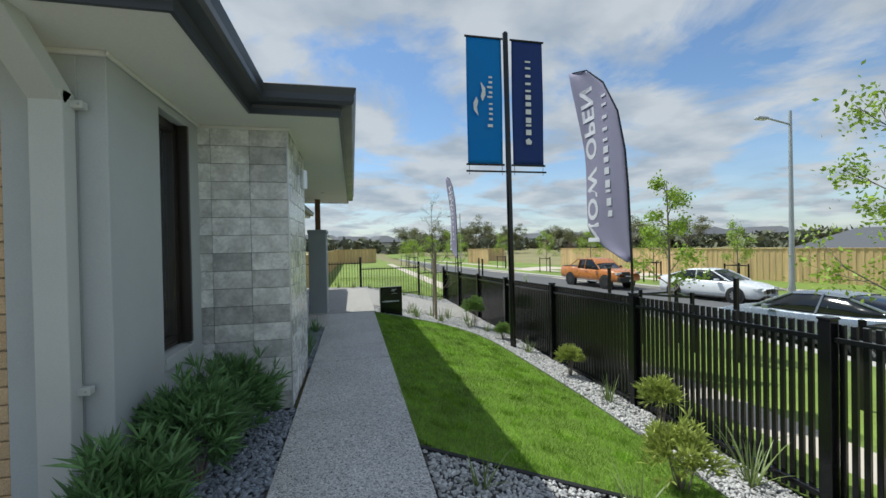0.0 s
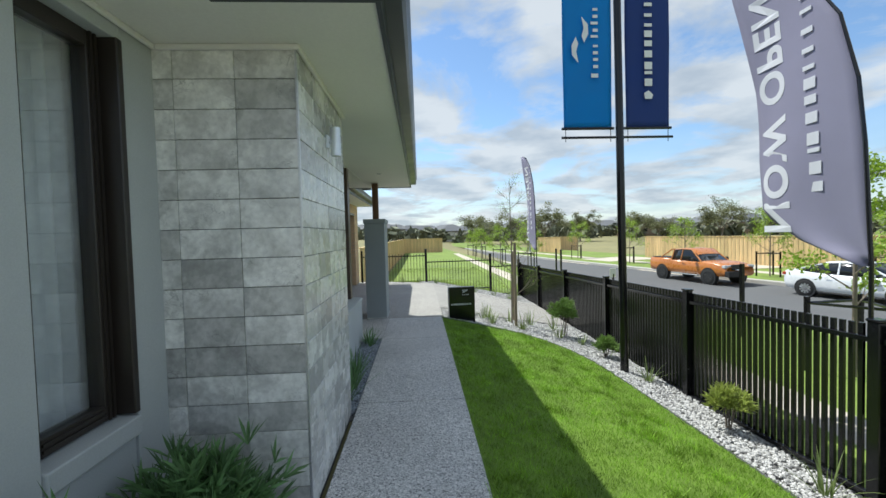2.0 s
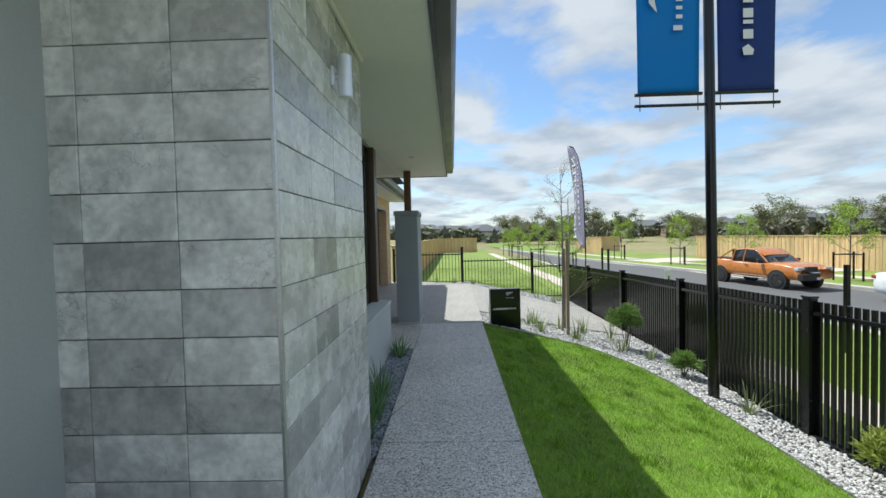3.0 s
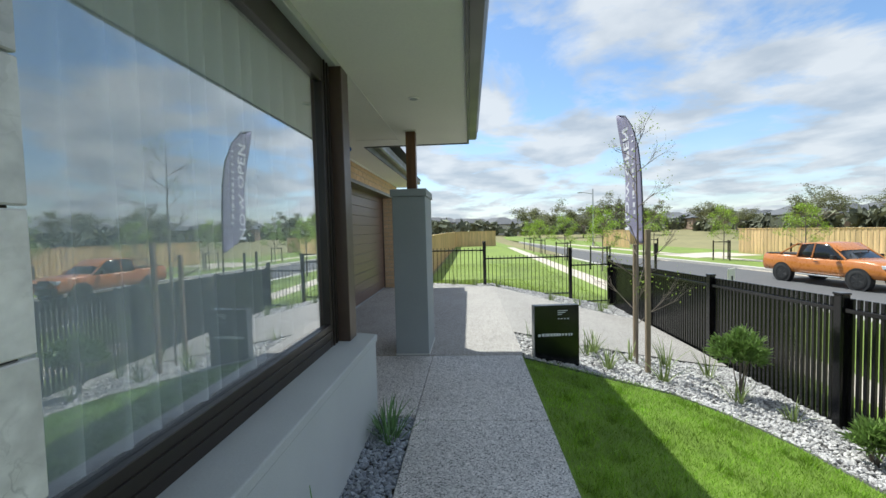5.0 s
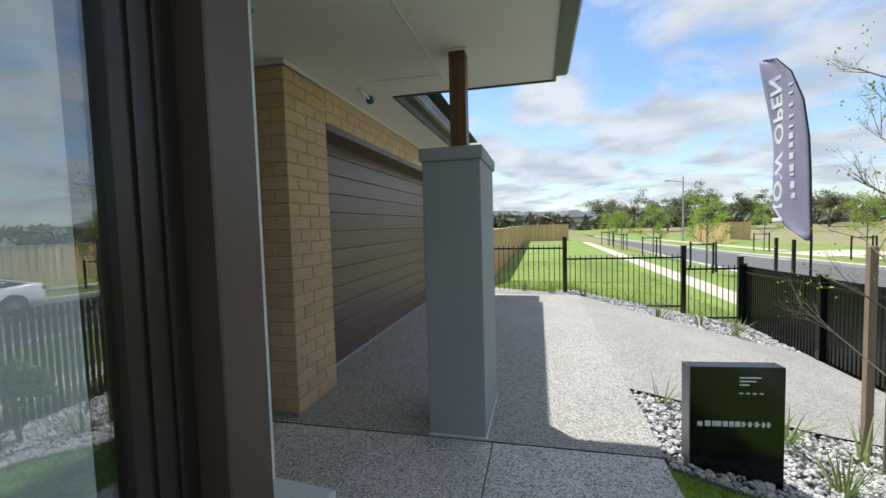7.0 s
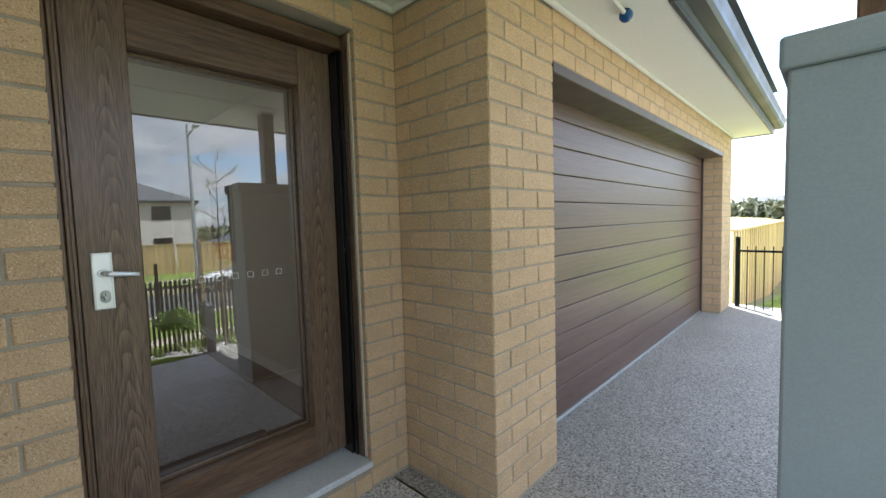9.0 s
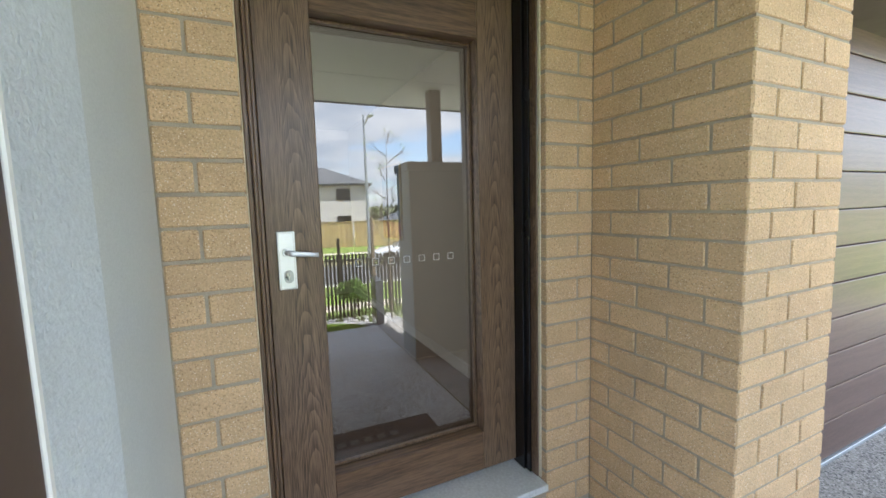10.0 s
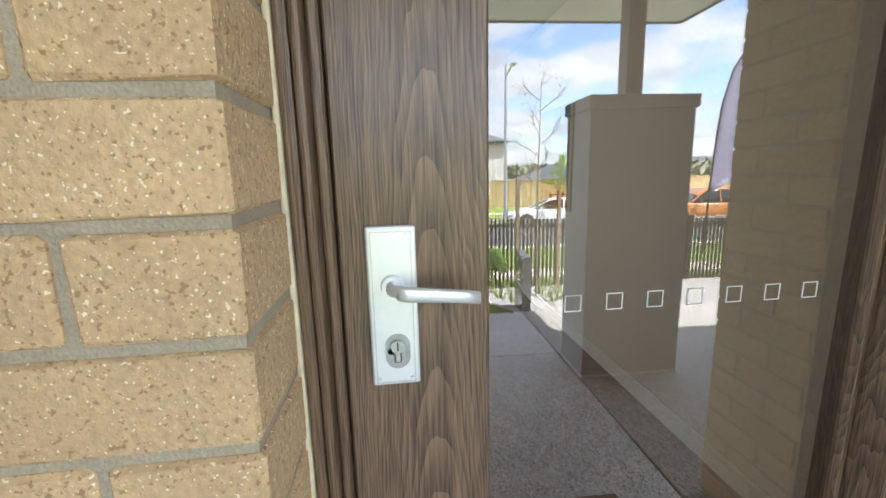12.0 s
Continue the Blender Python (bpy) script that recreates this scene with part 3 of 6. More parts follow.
def build_paving():
    pav = tagged(new("pavement"), "exposed aggregate concrete path and driveway", "pavement", kind="structure")
    joints = [-6.0, -4.2, -1.9, 0.35, 2.62, 4.92, 7.2, 8.716]
    for a, b in zip(joints, joints[1:]):
        part("path_slab", box(bmesh.new(), PATH_L, PATH_R, a + 0.004, b - 0.004, -0.12, 0.0, 0.006), CONCRETE, pav)
    bm = bmesh.new()
    box(bm, -2.6, PATH_L - 0.005, 7.28, 8.712, -0.12, 0.0, 0.005)
    part("porch_slab", bm, CONCRETE, pav)
    bm = bmesh.new()
    us = frange(-2.6, 0.654, 0.4) + [0.661] + frange(0.9, 3.58, 0.25)
    strip(bm, us, drive_lo, drive_hi, 14, lambda u, v: (u, v, drive_z(u, v) if u > 0.64 else 0.0))
    part("driveway_slab", bm, DRIVE, pav)
    return pav


build_paving()


def sheet(name, bm, mat, label):
    return structure(name, bm, mat, label)


# beds under the stones
bm = bmesh.new()
strip(bm, frange(0.66, 3.62, 0.3), lambda u: -5.0, lambda u: 15.0, 30, lambda u, v: (u, v, ground_z(u, min(v, 14.3)) - 0.035))
sheet("ground_bed", bm, SOIL, "grey gravel garden bed falling to the fence")
bm = bmesh.new()
box(bm, -3.0, PATH_L, -5.0, 3.48, -0.2, -0.05)
sheet("ground_bed_house", bm, SOIL, "blue grey gravel bed beside the house wall")
bm = bmesh.new()
box(bm, -0.9, PATH_L, 4.7, 7.6, -0.2, -0.05)
sheet("ground_bed_window", bm, SOIL, "narrow gravel bed under the large window")

# lawn of the front garden
bm = bmesh.new()
ys = frange(1.82, 8.62, 0.2)
strip(bm, ys, lambda u: max(PATH_R, ramp(u, [(1.8, 2.75), (2.0, 1.9), (2.48, PATH_R)])), lawn_right, 12, lambda u, v: (v, u, ground_z(v, u) + 0.005))
sheet("lawn", bm, LAWNSOIL, "freshly laid green lawn beside the path")

# edging of the lawn
bm = bmesh.new()
prev = None
edge = [(x, lawn_low(x)) for x in frange(0.64, 2.80, 0.26)] + [(lawn_right(y), y) for y in frange(1.95, 8.62, 0.25)]
for (xa, ya), (xb, yb) in zip(edge, edge[1:]):
    rod(bm, (xa, ya, ground_z(xa, ya) + 0.0), (xb, yb, ground_z(xb, yb) + 0.0), 0.018, seg=5)
tagged(new("lawn_edging", mesh_of("lawn_edging", bm, PLASTIC)), "black plastic edging strip round the lawn", "edging", kind="structure")


def scatter_blades(name, points, height, width, lean, mat, label, rng, dz=0.0):
    n = len(points)
    ang = rng.uniform(0, 2 * np.pi, n)
    h = height * rng.uniform(0.55, 1.25, n)
    bend = lean * rng.uniform(0.2, 1.0, n) * h
    d2 = rng.uniform(0, 2 * np.pi, n)
    base = np.array(points)
    base[:, 2] += dz
    w = width * rng.uniform(0.7, 1.3, n)
    ax = np.c_[np.cos(ang) * w, np.sin(ang) * w, np.zeros(n)]
    tip = base + np.c_[np.cos(d2) * bend, np.sin(d2) * bend, h]
    vs = np.empty((n * 3, 3))
    vs[0::3], vs[1::3], vs[2::3] = base - ax, base + ax, tip
    fs = np.arange(n * 3).reshape(n, 3)
    return tagged(new(name, raw_mesh(name, vs.tolist(), fs.tolist(), mat)), label, "grass", kind="stuff")


rng = np.random.default_rng(4)
pts = []
while len(pts) < 105000:
    x, y = rng.uniform(0.645, 3.0), 1.8 + 6.85 * rng.uniform(0, 1)
    if y < lawn_right(8.62) + 9 and x < lawn_right(y) and y > lawn_low(x):
        pts.append((x, y, ground_z(x, y)))
scatter_blades("lawn_grass", pts, 0.034, 0.0022, 0.9, BLADE, "short dense green lawn blades", rng)
# ragged tufts
pts = []
for _ in range(130):
    cx, cy = rng.uniform(0.7, 2.7), rng.uniform(2.2, 8.3)
    if cx < lawn_right(cy) - 0.05 and cy > lawn_low(cx) + 0.05:
        for _ in range(60):
            x, y = cx + rng.normal(0, 0.04), cy + rng.normal(0, 0.04)
            pts.append((x, y, ground_z(x, y)))
scatter_blades("lawn_tufts", pts, 0.07, 0.003, 1.1, BLADE, "longer tufts standing in the lawn", rng)


def rocks(name, points, size, mat, label, rng):
    """Many loose stones in one sheet of geometry."""
    bm = bmesh.new()
    bmesh.ops.create_icosphere(bm, subdivisions=1, radius=1.0)
    v0 = np.array([v.co[:] for v in bm.verts])
    f0 = np.array([[v.index for v in f.verts] for f in bm.faces])
    bm.free()
    kinds = [v0 * (1 + rng.uniform(-0.28, 0.28, (len(v0), 1))) * np.array([1.0, 0.8, 0.55]) for _ in range(6)]
    n = len(points)
    vs = np.empty((n, len(v0), 3))
    for i, p in enumerate(points):
        q = Euler((rng.uniform(-0.6, 0.6), rng.uniform(-0.6, 0.6), rng.uniform(0, 6.28))).to_matrix()
        s = size * rng.uniform(0.6, 1.35)
        vs[i] = kinds[i % 6] @ np.array(q).T * s + np.array(p)
    fs = (f0[None] + (np.arange(n) * len(v0))[:, None, None]).reshape(-1, 3)
    return tagged(new(name, raw_mesh(name, vs.reshape(-1, 3).tolist(), fs.tolist(), mat)), label, "gravel", kind="stuff")


pts = []
while len(pts) < 25000:
    x, y = rng.uniform(0.66, 3.62), rng.uniform(0.2, 10.05)
    if (lawn_low(x) < y < 8.6 and x < lawn_right(y)) or (y > 8.62 and y > drive_lo(x)):
        continue
    pts.append((x, y, ground_z(x, y) - 0.02 + rng.uniform(0, 0.018)))
rocks("gravel_bed", pts, 0.0175, STONE, "loose pale grey stones covering the bed", rng)
pts = [(x, y, ground_z(x, min(y, 14.3)) - 0.01) for x, y in zip(rng.uniform(0.2, 3.6, 5000), rng.uniform(12.0, 14.7, 5000)) if y > drive_hi(x)]
rocks("gravel_far", pts, 0.024, STONE, "pale grey stones along the far fence", rng)
pts = [(x, y, -0.035 + rng.uniform(0, 0.02)) for x, y in zip(rng.uniform(-1.3, PATH_L - 0.01, 7000), rng.uniform(0.3, 3.46, 7000)) if not (x < -1.08 and y > 2.1)]
pts += [(x, y, -0.035 + rng.uniform(0, 0.02)) for x, y in zip(rng.uniform(-0.62, PATH_L - 0.01, 2600), rng.uniform(4.76, 7.26, 2600))]
rocks("gravel_house", pts, 0.019, STONEDARK, "loose blue grey stones beside the house", rng)

# street
ROADZ = -1.15


def near_kerb(y):
    return ramp(y, [(-60, 9.9), (8, 9.9), (18, 9.2), (25, 8.5), (40, 7.6), (60, 6.2), (140, 0)])


def far_kerb(y):
    return ramp(y, [(-60, 26), (0, 20.2), (13, 17.5), (20, 16.1), (26, 15.2), (40, 12.6), (60, 10.2), (140, 3.0)])


STREET_Y = [-60, -20, -5, 0, 5, 10, 15, 20, 26, 34, 44, 60, 90, 140]
bm = bmesh.new()
strip(bm, STREET_Y, lambda u: 3.68, near_kerb, 6, lambda u, v: (v, u, ramp((v - 3.68) / (near_kerb(u) - 3.68), [(0, -0.63), (0.4, -0.71), (1, -1.02)])))
sheet("ground_verge", bm, VERGE, "mown nature strip along the street")
bm = bmesh.new()
strip(bm, STREET_Y, lambda u: far_kerb(u) + 0.1, lambda u: far_kerb(u) + 8, 4, lambda u, v: (v, u, -1.0 + 0.02 * (v - far_kerb(u))))
sheet("ground_verge_far", bm, VERGE, "mown nature strip across the street")
bm = bmesh.new()
strip(bm, [14.75, 17, 20, 26, 34, 44, 58], lambda u: -1.5, lambda u: 3.7, 6, lambda u, v: (v, u, ground_z(v, u) - 0.01))
sheet("ground_lot", bm, VERGE, "bright mown grass of the vacant lot")
pts = [(x, y, ground_z(x, y) - 0.02) for x, y in zip(rng.uniform(-1.4, 3.8, 26000), 14.8 + 13 * rng.uniform(0, 1, 26000) ** 1.6)]
pts += [(x, y, -0.72 - 0.09 * (x - 5.2)) for x, y in zip(rng.uniform(5.25, 8.1, 14000), rng.uniform(0, 22, 14000))]
scatter_blades("verge_grass_blades", pts, 0.06, 0.005, 0.8, VERGEBLADE, "mown street grass", rng)


def footpath(name, left, width, ya, yb, step, z):
    walkway = tagged(new(name), "pale concrete street footpath", "pavement", kind="structure")
    y = ya
    while y < yb:
        bm = bmesh.new()
        box(bm, 0, width, y + 0.006, y + step - 0.006, z - 0.1, z, 0.008)
        for v in bm.verts:
            v.co.x += left(v.co.y)
        part("slab", bm, FOOTPATH, walkway)
        y += step
    return walkway


footpath("pavement_street", lambda y: 3.85 - max(0, y - 20) * 0.012, 1.25, -9, 48, 1.5, -0.655)
footpath("pavement_street_far", lambda y: far_kerb(y) + 2.4, 1.3, -9, 60, 3.0, -0.935)
bm = bmesh.new()
strip(bm, STREET_Y, near_kerb, far_kerb, 4, lambda u, v: (v, u, ROADZ))
sheet("road", bm, ASPHALT, "plain grey asphalt street")
for nm, fn in (("kerb_near", near_kerb), ("kerb_far", far_kerb)):
    kerb = tagged(new(nm), "pale concrete street kerb", "kerb", kind="structure")
    for y in range(-12, 76, 4):
        bm = bmesh.new()
        box(bm, -0.17, 0.17, y + 0.005, y + 3.995, -1.4, -0.985, 0.03, 2)
        for v in bm.verts:
            v.co.x += fn(v.co.y)
        part("kerb_stone", bm, KERB, kerb)
# crossovers
for y0, y1 in ((23.5, 27.5), (33, 37)):
    bm = bmesh.new()
    strip(bm, [y0, y1], lambda u: far_kerb(u) - 0.3, lambda u: far_kerb(u) + 6, 3, lambda u, v: (v, u, ramp(v - far_kerb(u), [(-0.3, -1.14), (0.3, -0.975), (6, -0.86)])))
    structure("pavement_crossover", bm, FOOTPATH, "pale concrete driveway crossing the verge")

# ---- house ----
SOFF = 2.505
EAVE = [(-9.0, 1.65), (-0.58, 1.65), (-0.58, 3.06), (0.105, 3.06), (0.105, 9.8), (-1.28, 9.8), (-1.28, 14.9), (-9.0, 14.9)]


def build_roof():
    bm = bmesh.new()
    low = [bm.verts.new((x, y, SOFF)) for x, y in EAVE]
    bm.faces.new(low)
    r = bmesh.ops.extrude_face_region(bm, geom=list(bm.faces))
    for v in r["geom"]:
        if isinstance(v, bmesh.types.BMVert):
            v.co.z += 0.012
    bmesh.ops.triangulate(bm, faces=bm.faces)
    structure("ceiling_soffit", bm, SOFFIT, "cream painted eave lining sheets")
    line = [(x, y) for x, y in EAVE]
    bm = bmesh.new()
    sweep(bm, line, [(0.0, SOFF + 0.012), (0.0, SOFF - 0.012), (0.022, SOFF - 0.012), (0.022, SOFF + 0.03), (0.03, SOFF + 0.055), (0.11, SOFF + 0.06), (0.128, SOFF + 0.085), (0.128, SOFF + 0.13), (0.14, SOFF + 0.165), (0.146, SOFF + 0.185), (0.136, SOFF + 0.195), (0.125, SOFF + 0.185), (0.11, SOFF + 0.10), (0.03, SOFF + 0.08), (0.026, SOFF + 0.18), (0.0, SOFF + 0.2)])
    structure("trim_gutter", bm, GUTTER, "dark grey steel fascia and gutter")
    bm = bmesh.new()
    sweep(bm, line, [(0.06, SOFF + 0.185), (-0.28, SOFF + 0.30), (-0.285, SOFF + 0.325), (-0.62, SOFF + 0.44), (-0.625, SOFF + 0.465), (-1.4, SOFF + 0.73), (-1.4, SOFF + 0.1)])
    structure("roof", bm, ROOFTILE, "low dark tiled hip roof")
    # main roof over the house
    bm = bmesh.new()
    a = [bm.verts.new(p) for p in ((-11.5, 0.4, 3.0), (-1.2, 1.9, 3.0), (-1.2, 14.6, 3.0), (-11.5, 16.0, 3.0), (-6.2, 5.5, 4.4), (-6.2, 11.0, 4.4))]
    for f in ((0, 1, 4), (1, 2, 5, 4), (2, 3, 5), (3, 0, 4, 5)):
        bm.faces.new([a[i] for i in f])
    structure("roof_main", bm, ROOFTILE, "dark tiled main roof of the house")


build_roof()


def wall(name, x0, x1, y0, y1, z0, z1, mat, label, bevel=0.004):
    return structure(name, box(bmesh.new(), x0, x1, y0, y1, z0, z1, bevel), mat, label)


# grey rendered wing with the narrow window
wall("wall_render_front", -1.56, -1.22, 2.14, 2.4, -0.3, SOFF, GREYRENDER, "smooth grey rendered wall end")
wall("wall_render_corner", -1.22, -1.08, 2.14, 2.75, -0.3, SOFF, GREYRENDER, "smooth grey rendered wall corner")
wall("wall_render_reveal", -1.24, -1.085, 3.25, 3.54, -0.3, SOFF, GREYRENDER, "grey rendered window reveal")
wall("wall_render_under", -1.24, -1.10, 2.75, 3.25, -0.3, 0.60, GREYRENDER, "grey rendered wall under the window")
wall("wall_render_head", -1.24, -1.083, 2.75, 3.25, 2.42, SOFF, GREYRENDER, "grey rendered window head")
bm = bmesh.new()
box(bm, -1.26, -1.065, 2.752, 3.248, 0.595, 0.70, 0.008, 2)
for v in bm.verts:
    if v.co.x > -1.1 and v.co.z > 0.65:
        v.co.z -= 0.015
structure("trim_sill", bm, GREYRENDER, "sloping grey rendered window sill")
# wing with the wide window
wall("wall_under_window", -0.95, -0.60, 4.72, 7.268, -0.3, 0.60, GREYRENDER, "grey rendered wall under the wide window")
# outer part carries the skylit tone, the inner part the plain one
wall("wall_bay_end", -1.74, -0.778, 7.165, 7.272, -0.3, SOFF, STUCCO, "pale grey rendered end wall of the bay")
wall("wall_bay_end_inner", -2.7, -1.74, 7.1, 7.242, -0.3, SOFF, PALERENDER, "pale grey rendered wall beside the porch")
wall("wall_over_window", -0.95, -0.745, 4.72, 7.226, 2.46, SOFF, GREYRENDER, "grey rendered lintel over the wide window")
bm = bmesh.new()
box(bm, -0.95, -0.59, 4.73, 7.278, 0.56, 0.64, 0.008, 2)
for v in bm.verts:
    if v.co.x > -0.7 and v.co.z > 0.6:
        v.co.z -= 0.03
structure("trim_sill_wide", bm, GREYRENDER, "sloping rendered sill of the wide window")
structure("trim_bay_panel", box(bmesh.new(), -1.475, -0.79, 7.2725, 7.284, 0.645, SOFF - 0.035, 0.003), BROWNFRAME, "brown metal panel on the bay end wall")
structure("trim_bay_bead", box(bmesh.new(), -1.487, -1.476, 7.2725, 7.286, 0.645, SOFF - 0.035, 0.002), TRIMWHITE, "white bead along the brown panel")
bm = bmesh.new()
box(bm, -2.51, -2.478, 7.4645, 7.4715, 0.165, 2.32, 0.002)
box(bm, -2.40, -2.372, 8.5655, 8.5715, 0.165, 2.32, 0.002)
structure("trim_sealant", bm, CREAMSEAL, "cream sealant joint beside the door frame")
# stone clad column core
wall("wall_column", -1.2, -0.367, 3.492, 4.73, -0.3, SOFF, GROUT, "dark grout core of the stone clad column", 0)
# porch pier
pier = thing("porch_pier", "grey rendered masonry pier with capping carrying a post", "pier", (-0.543, 9.06, 0))
part("shaft", box(bmesh.new(), -0.182, 0.182, -0.335, 0.335, -0.1, 1.735, 0.008, 2), PIERRENDER, pier)
part("capping", box(bmesh.new(), -0.198, 0.198, -0.352, 0.352, 1.735, 1.815, 0.01, 2), PIERRENDER, pier)
part("base_trim", box(bmesh.new(), -0.188, 0.188, -0.341, 0.341, 0.0, 0.018, 0.003), PALERENDER, pier)
post = thing("porch_post", "stained square timber post on the pier", "post", (-0.543, 9.06, 1.815))
part("shaft", box(bmesh.new(), -0.055, 0.055, -0.055, 0.055, 0, SOFF - 1.815, 0.004), POSTWOOD, post)
part("collar", box(bmesh.new(), -0.075, 0.075, -0.075, 0.075, SOFF - 1.815 - 0.012, SOFF - 1.815 - 0.001, 0.002), TRIMWHITE, post)

# brick walls: mortar cores, bricks follow at the end of the file
BX = -2.34
wall_door = wall("wall_door", BX - 0.2, BX - 0.006, 7.2, 7.4635, -0.3, SOFF, MORTAR, "tan brick wall left of the front door", 0)
wall_door_r = wall("wall_door_side", BX - 0.2, BX - 0.006, 8.574, 8.85, -0.3, SOFF, MORTAR, "tan brick wall between door and garage", 0)
wall_door_h = wall("wall_door_head", BX - 0.2, BX - 0.006, 7.4645, 8.573, 2.33, SOFF, MORTAR, "tan brick over the front door", 0)
wall_door_b = wall("wall_door_foot", BX - 0.2, BX - 0.006, 7.4645, 8.573, -0.3, 0.13, MORTAR, "brick step under the front door", 0)
wall_return = wall("wall_return", -2.5, -1.726, 8.826, 9.0, -0.3, SOFF, MORTAR, "tan brick return wall of the garage", 0)
wall_pier = wall("wall_garage_pier", -1.95, -1.726, 9.0, 9.384, -0.3, SOFF, MORTAR, "tan brick pier beside the garage door", 0)
wall_lintel = wall("wall_garage_lintel", -1.95, -1.726, 9.384, 14.05, 2.215, SOFF, MORTAR, "tan brick course over the garage door", 0)
wall_pier_r = wall("wall_garage_end", -2.6, -1.726, 14.056, 14.694, -0.3, SOFF, MORTAR, "tan brick end pier of the garage", 0)
wall_left = wall("wall_left_brick", -3.4, -1.566, 2.175, 2.3, -0.3, SOFF, MORTAR, "tan brick wall beyond the downpipe", 0)
structure("trim_garage_head", box(bmesh.new(), -1.97, -1.716, 9.386, 14.05, 2.155, 2.213, 0.004), BROWNFRAME, "brown steel lintel bar over the garage door")

# plain walls that close the house; the outer three are unseen and block light
wall("wall_west", -9.2, -9.0, 1.7, 14.9, -0.3, 3.0, PLASTER, "unseen rear wall added to block light")
wall("wall_south", -9.0, -3.4, 1.9, 2.1, -0.3, 3.0, PLASTER, "unseen side wall added to block light")
wall("wall_north", -9.0, -2.6, 14.5, 14.69, -0.3, SOFF, PLASTER, "unseen garage side wall added to block light")
wall("wall_hall_left", -3.7, -2.72, 7.0, 7.1, -0.1, 2.5, PLASTER, "plasterboard hall wall")
wall("wall_hall_left_rear", -7.0, -5.7, 7.0, 7.1, -0.1, 2.5, PLASTER, "plasterboard hall wall beyond the added unseen opening")
# added fill lamp in an invented, unseen hall opening; brightens the right wall
hall_fill = bpy.data.lights.new("hall_fill_lamp", "AREA")
hall_fill.shape, hall_fill.size, hall_fill.size_y, hall_fill.energy, hall_fill.color = "RECTANGLE", 1.9, 2.2, 2.8, (1.0, 0.97, 0.92)
new("hall_fill_lamp", hall_fill).matrix_world = look((-4.7, 7.05, 1.3), (-4.7, 8.9, 1.3))
wall("wall_hall_right", -7.0, -2.55, 8.84, 9.05, -0.1, 2.5, PLASTER, "plasterboard hall wall")
structure("baseboard_hall", box(bmesh.new(), -7.0, -2.56, 8.823, 8.837, 0.141, 0.24, 0.004), TRIMWHITE, "white hall skirting board")
wall("wall_hall_end", -7.1, -7.0, 7.0, 9.05, -0.1, 2.5, PLASTER, "plasterboard wall at the hall's end")
wall("floor_hall", -7.0, -2.66, 7.1, 8.9, -0.05, 0.14, DARKFLOOR, "dark timber hall floor")
# unseen ceiling sheet, added so no daylight falls in from above
wall("ceiling_rooms", -9.0, -1.26, 2.4, 14.6, 2.53, 2.6, PLASTER, "unseen ceiling added to keep the rooms dark")
wall("floor_rooms", -9.0, -1.26, 2.41, 7.0, -0.05, 0.1, DARKFLOOR, "dark room floor")
wall("wall_room_divide", -5.0, -1.22, 4.0, 4.1, 0.1, 2.53, PLASTER, "plasterboard wall between rooms")
wall("wall_room_back", -5.1, -5.0, 2.4, 7.0, 0.1, 2.53, PLASTER, "plasterboard rear wall of the rooms")

# cornice strips where eaves meet walls
bm = bmesh.new()
for x0, x1, y0, y1 in ((-1.56, -1.06, 2.112, 2.138), (-1.078, -1.056, 2.112, 3.47), (-1.056, -0.34, 3.452, 3.472), (-0.352, -0.33, 3.452, 4.75), (-2.338, -2.31, 7.275, 8.82), (-2.31, -1.70, 8.788, 8.816), (-1.716, -1.69, 8.788, 14.7)):
    box(bm, x0, x1, y0, y1, SOFF - 0.03, SOFF - 0.001, 0.006)
structure("trim_cornice", bm, TRIMWHITE, "white trim strips under the eave lining")
bm = bmesh.new()
box(bm, -0.757, -0.743, 7.3, 9.78, SOFF - 0.006, SOFF - 0.001)
box(bm, -1.28, -0.76, 9.40, 9.412, SOFF - 0.005, SOFF - 0.001)
structure("trim_soffit_joint", bm, TRIMWHITE, "white joint strip in the eave lining")


# ---- windows and doors ----
def build_window(name, label, x, y0, y1, z0, z1, bar, jambs, jamb_mat):
    """A fixed window in a wall of constant x: dark frame, brown box jambs, one pane."""
    w = tagged(new(name), label, "window", kind="structure")
    for a, b in jambs:
        bm = bmesh.new()
        box(bm, x - 0.02, x + 0.1, a, b, z0 - 0.0, z1, 0.004)
        part("jamb", bm, jamb_mat, w, "painted box jamb")
    bm = bmesh.new()
    box(bm, x - 0.05, x + 0.02, y0, y0 + bar, z0, z1, 0.003)
    box(bm, x - 0.05, x + 0.02, y1 - bar, y1, z0, z1, 0.003)
    box(bm, x - 0.05, x + 0.02, y0 + bar, y1 - bar, z0, z0 + bar, 0.003)
    box(bm, x - 0.05, x + 0.02, y0 + bar, y1 - bar, z1 - bar, z1, 0.003)
    for k in (0.35, 0.7):
        box(bm, x + 0.02, x + 0.028, y1 - bar * k - 0.006, y1 - bar * k + 0.006, z0, z1)
        box(bm, x + 0.02, x + 0.028, y0 + bar, y1 - bar, z0 + bar * k - 0.006, z0 + bar * k + 0.006)
    part("window_frame", bm, DARKFRAME, w)
    gl = part("pane", box(bmesh.new(), x - 0.012, x - 0.006, y0 + bar, y1 - bar, z0 + bar, z1 - bar), GLASS, w)
    gl.visible_shadow = False
    return w


build_window("window_1", "narrow dark framed window with sheer curtain", -1.17, 2.76, 3.21, 0.70, 2.42, 0.07, ((3.21, 3.247),), DARKFRAME)
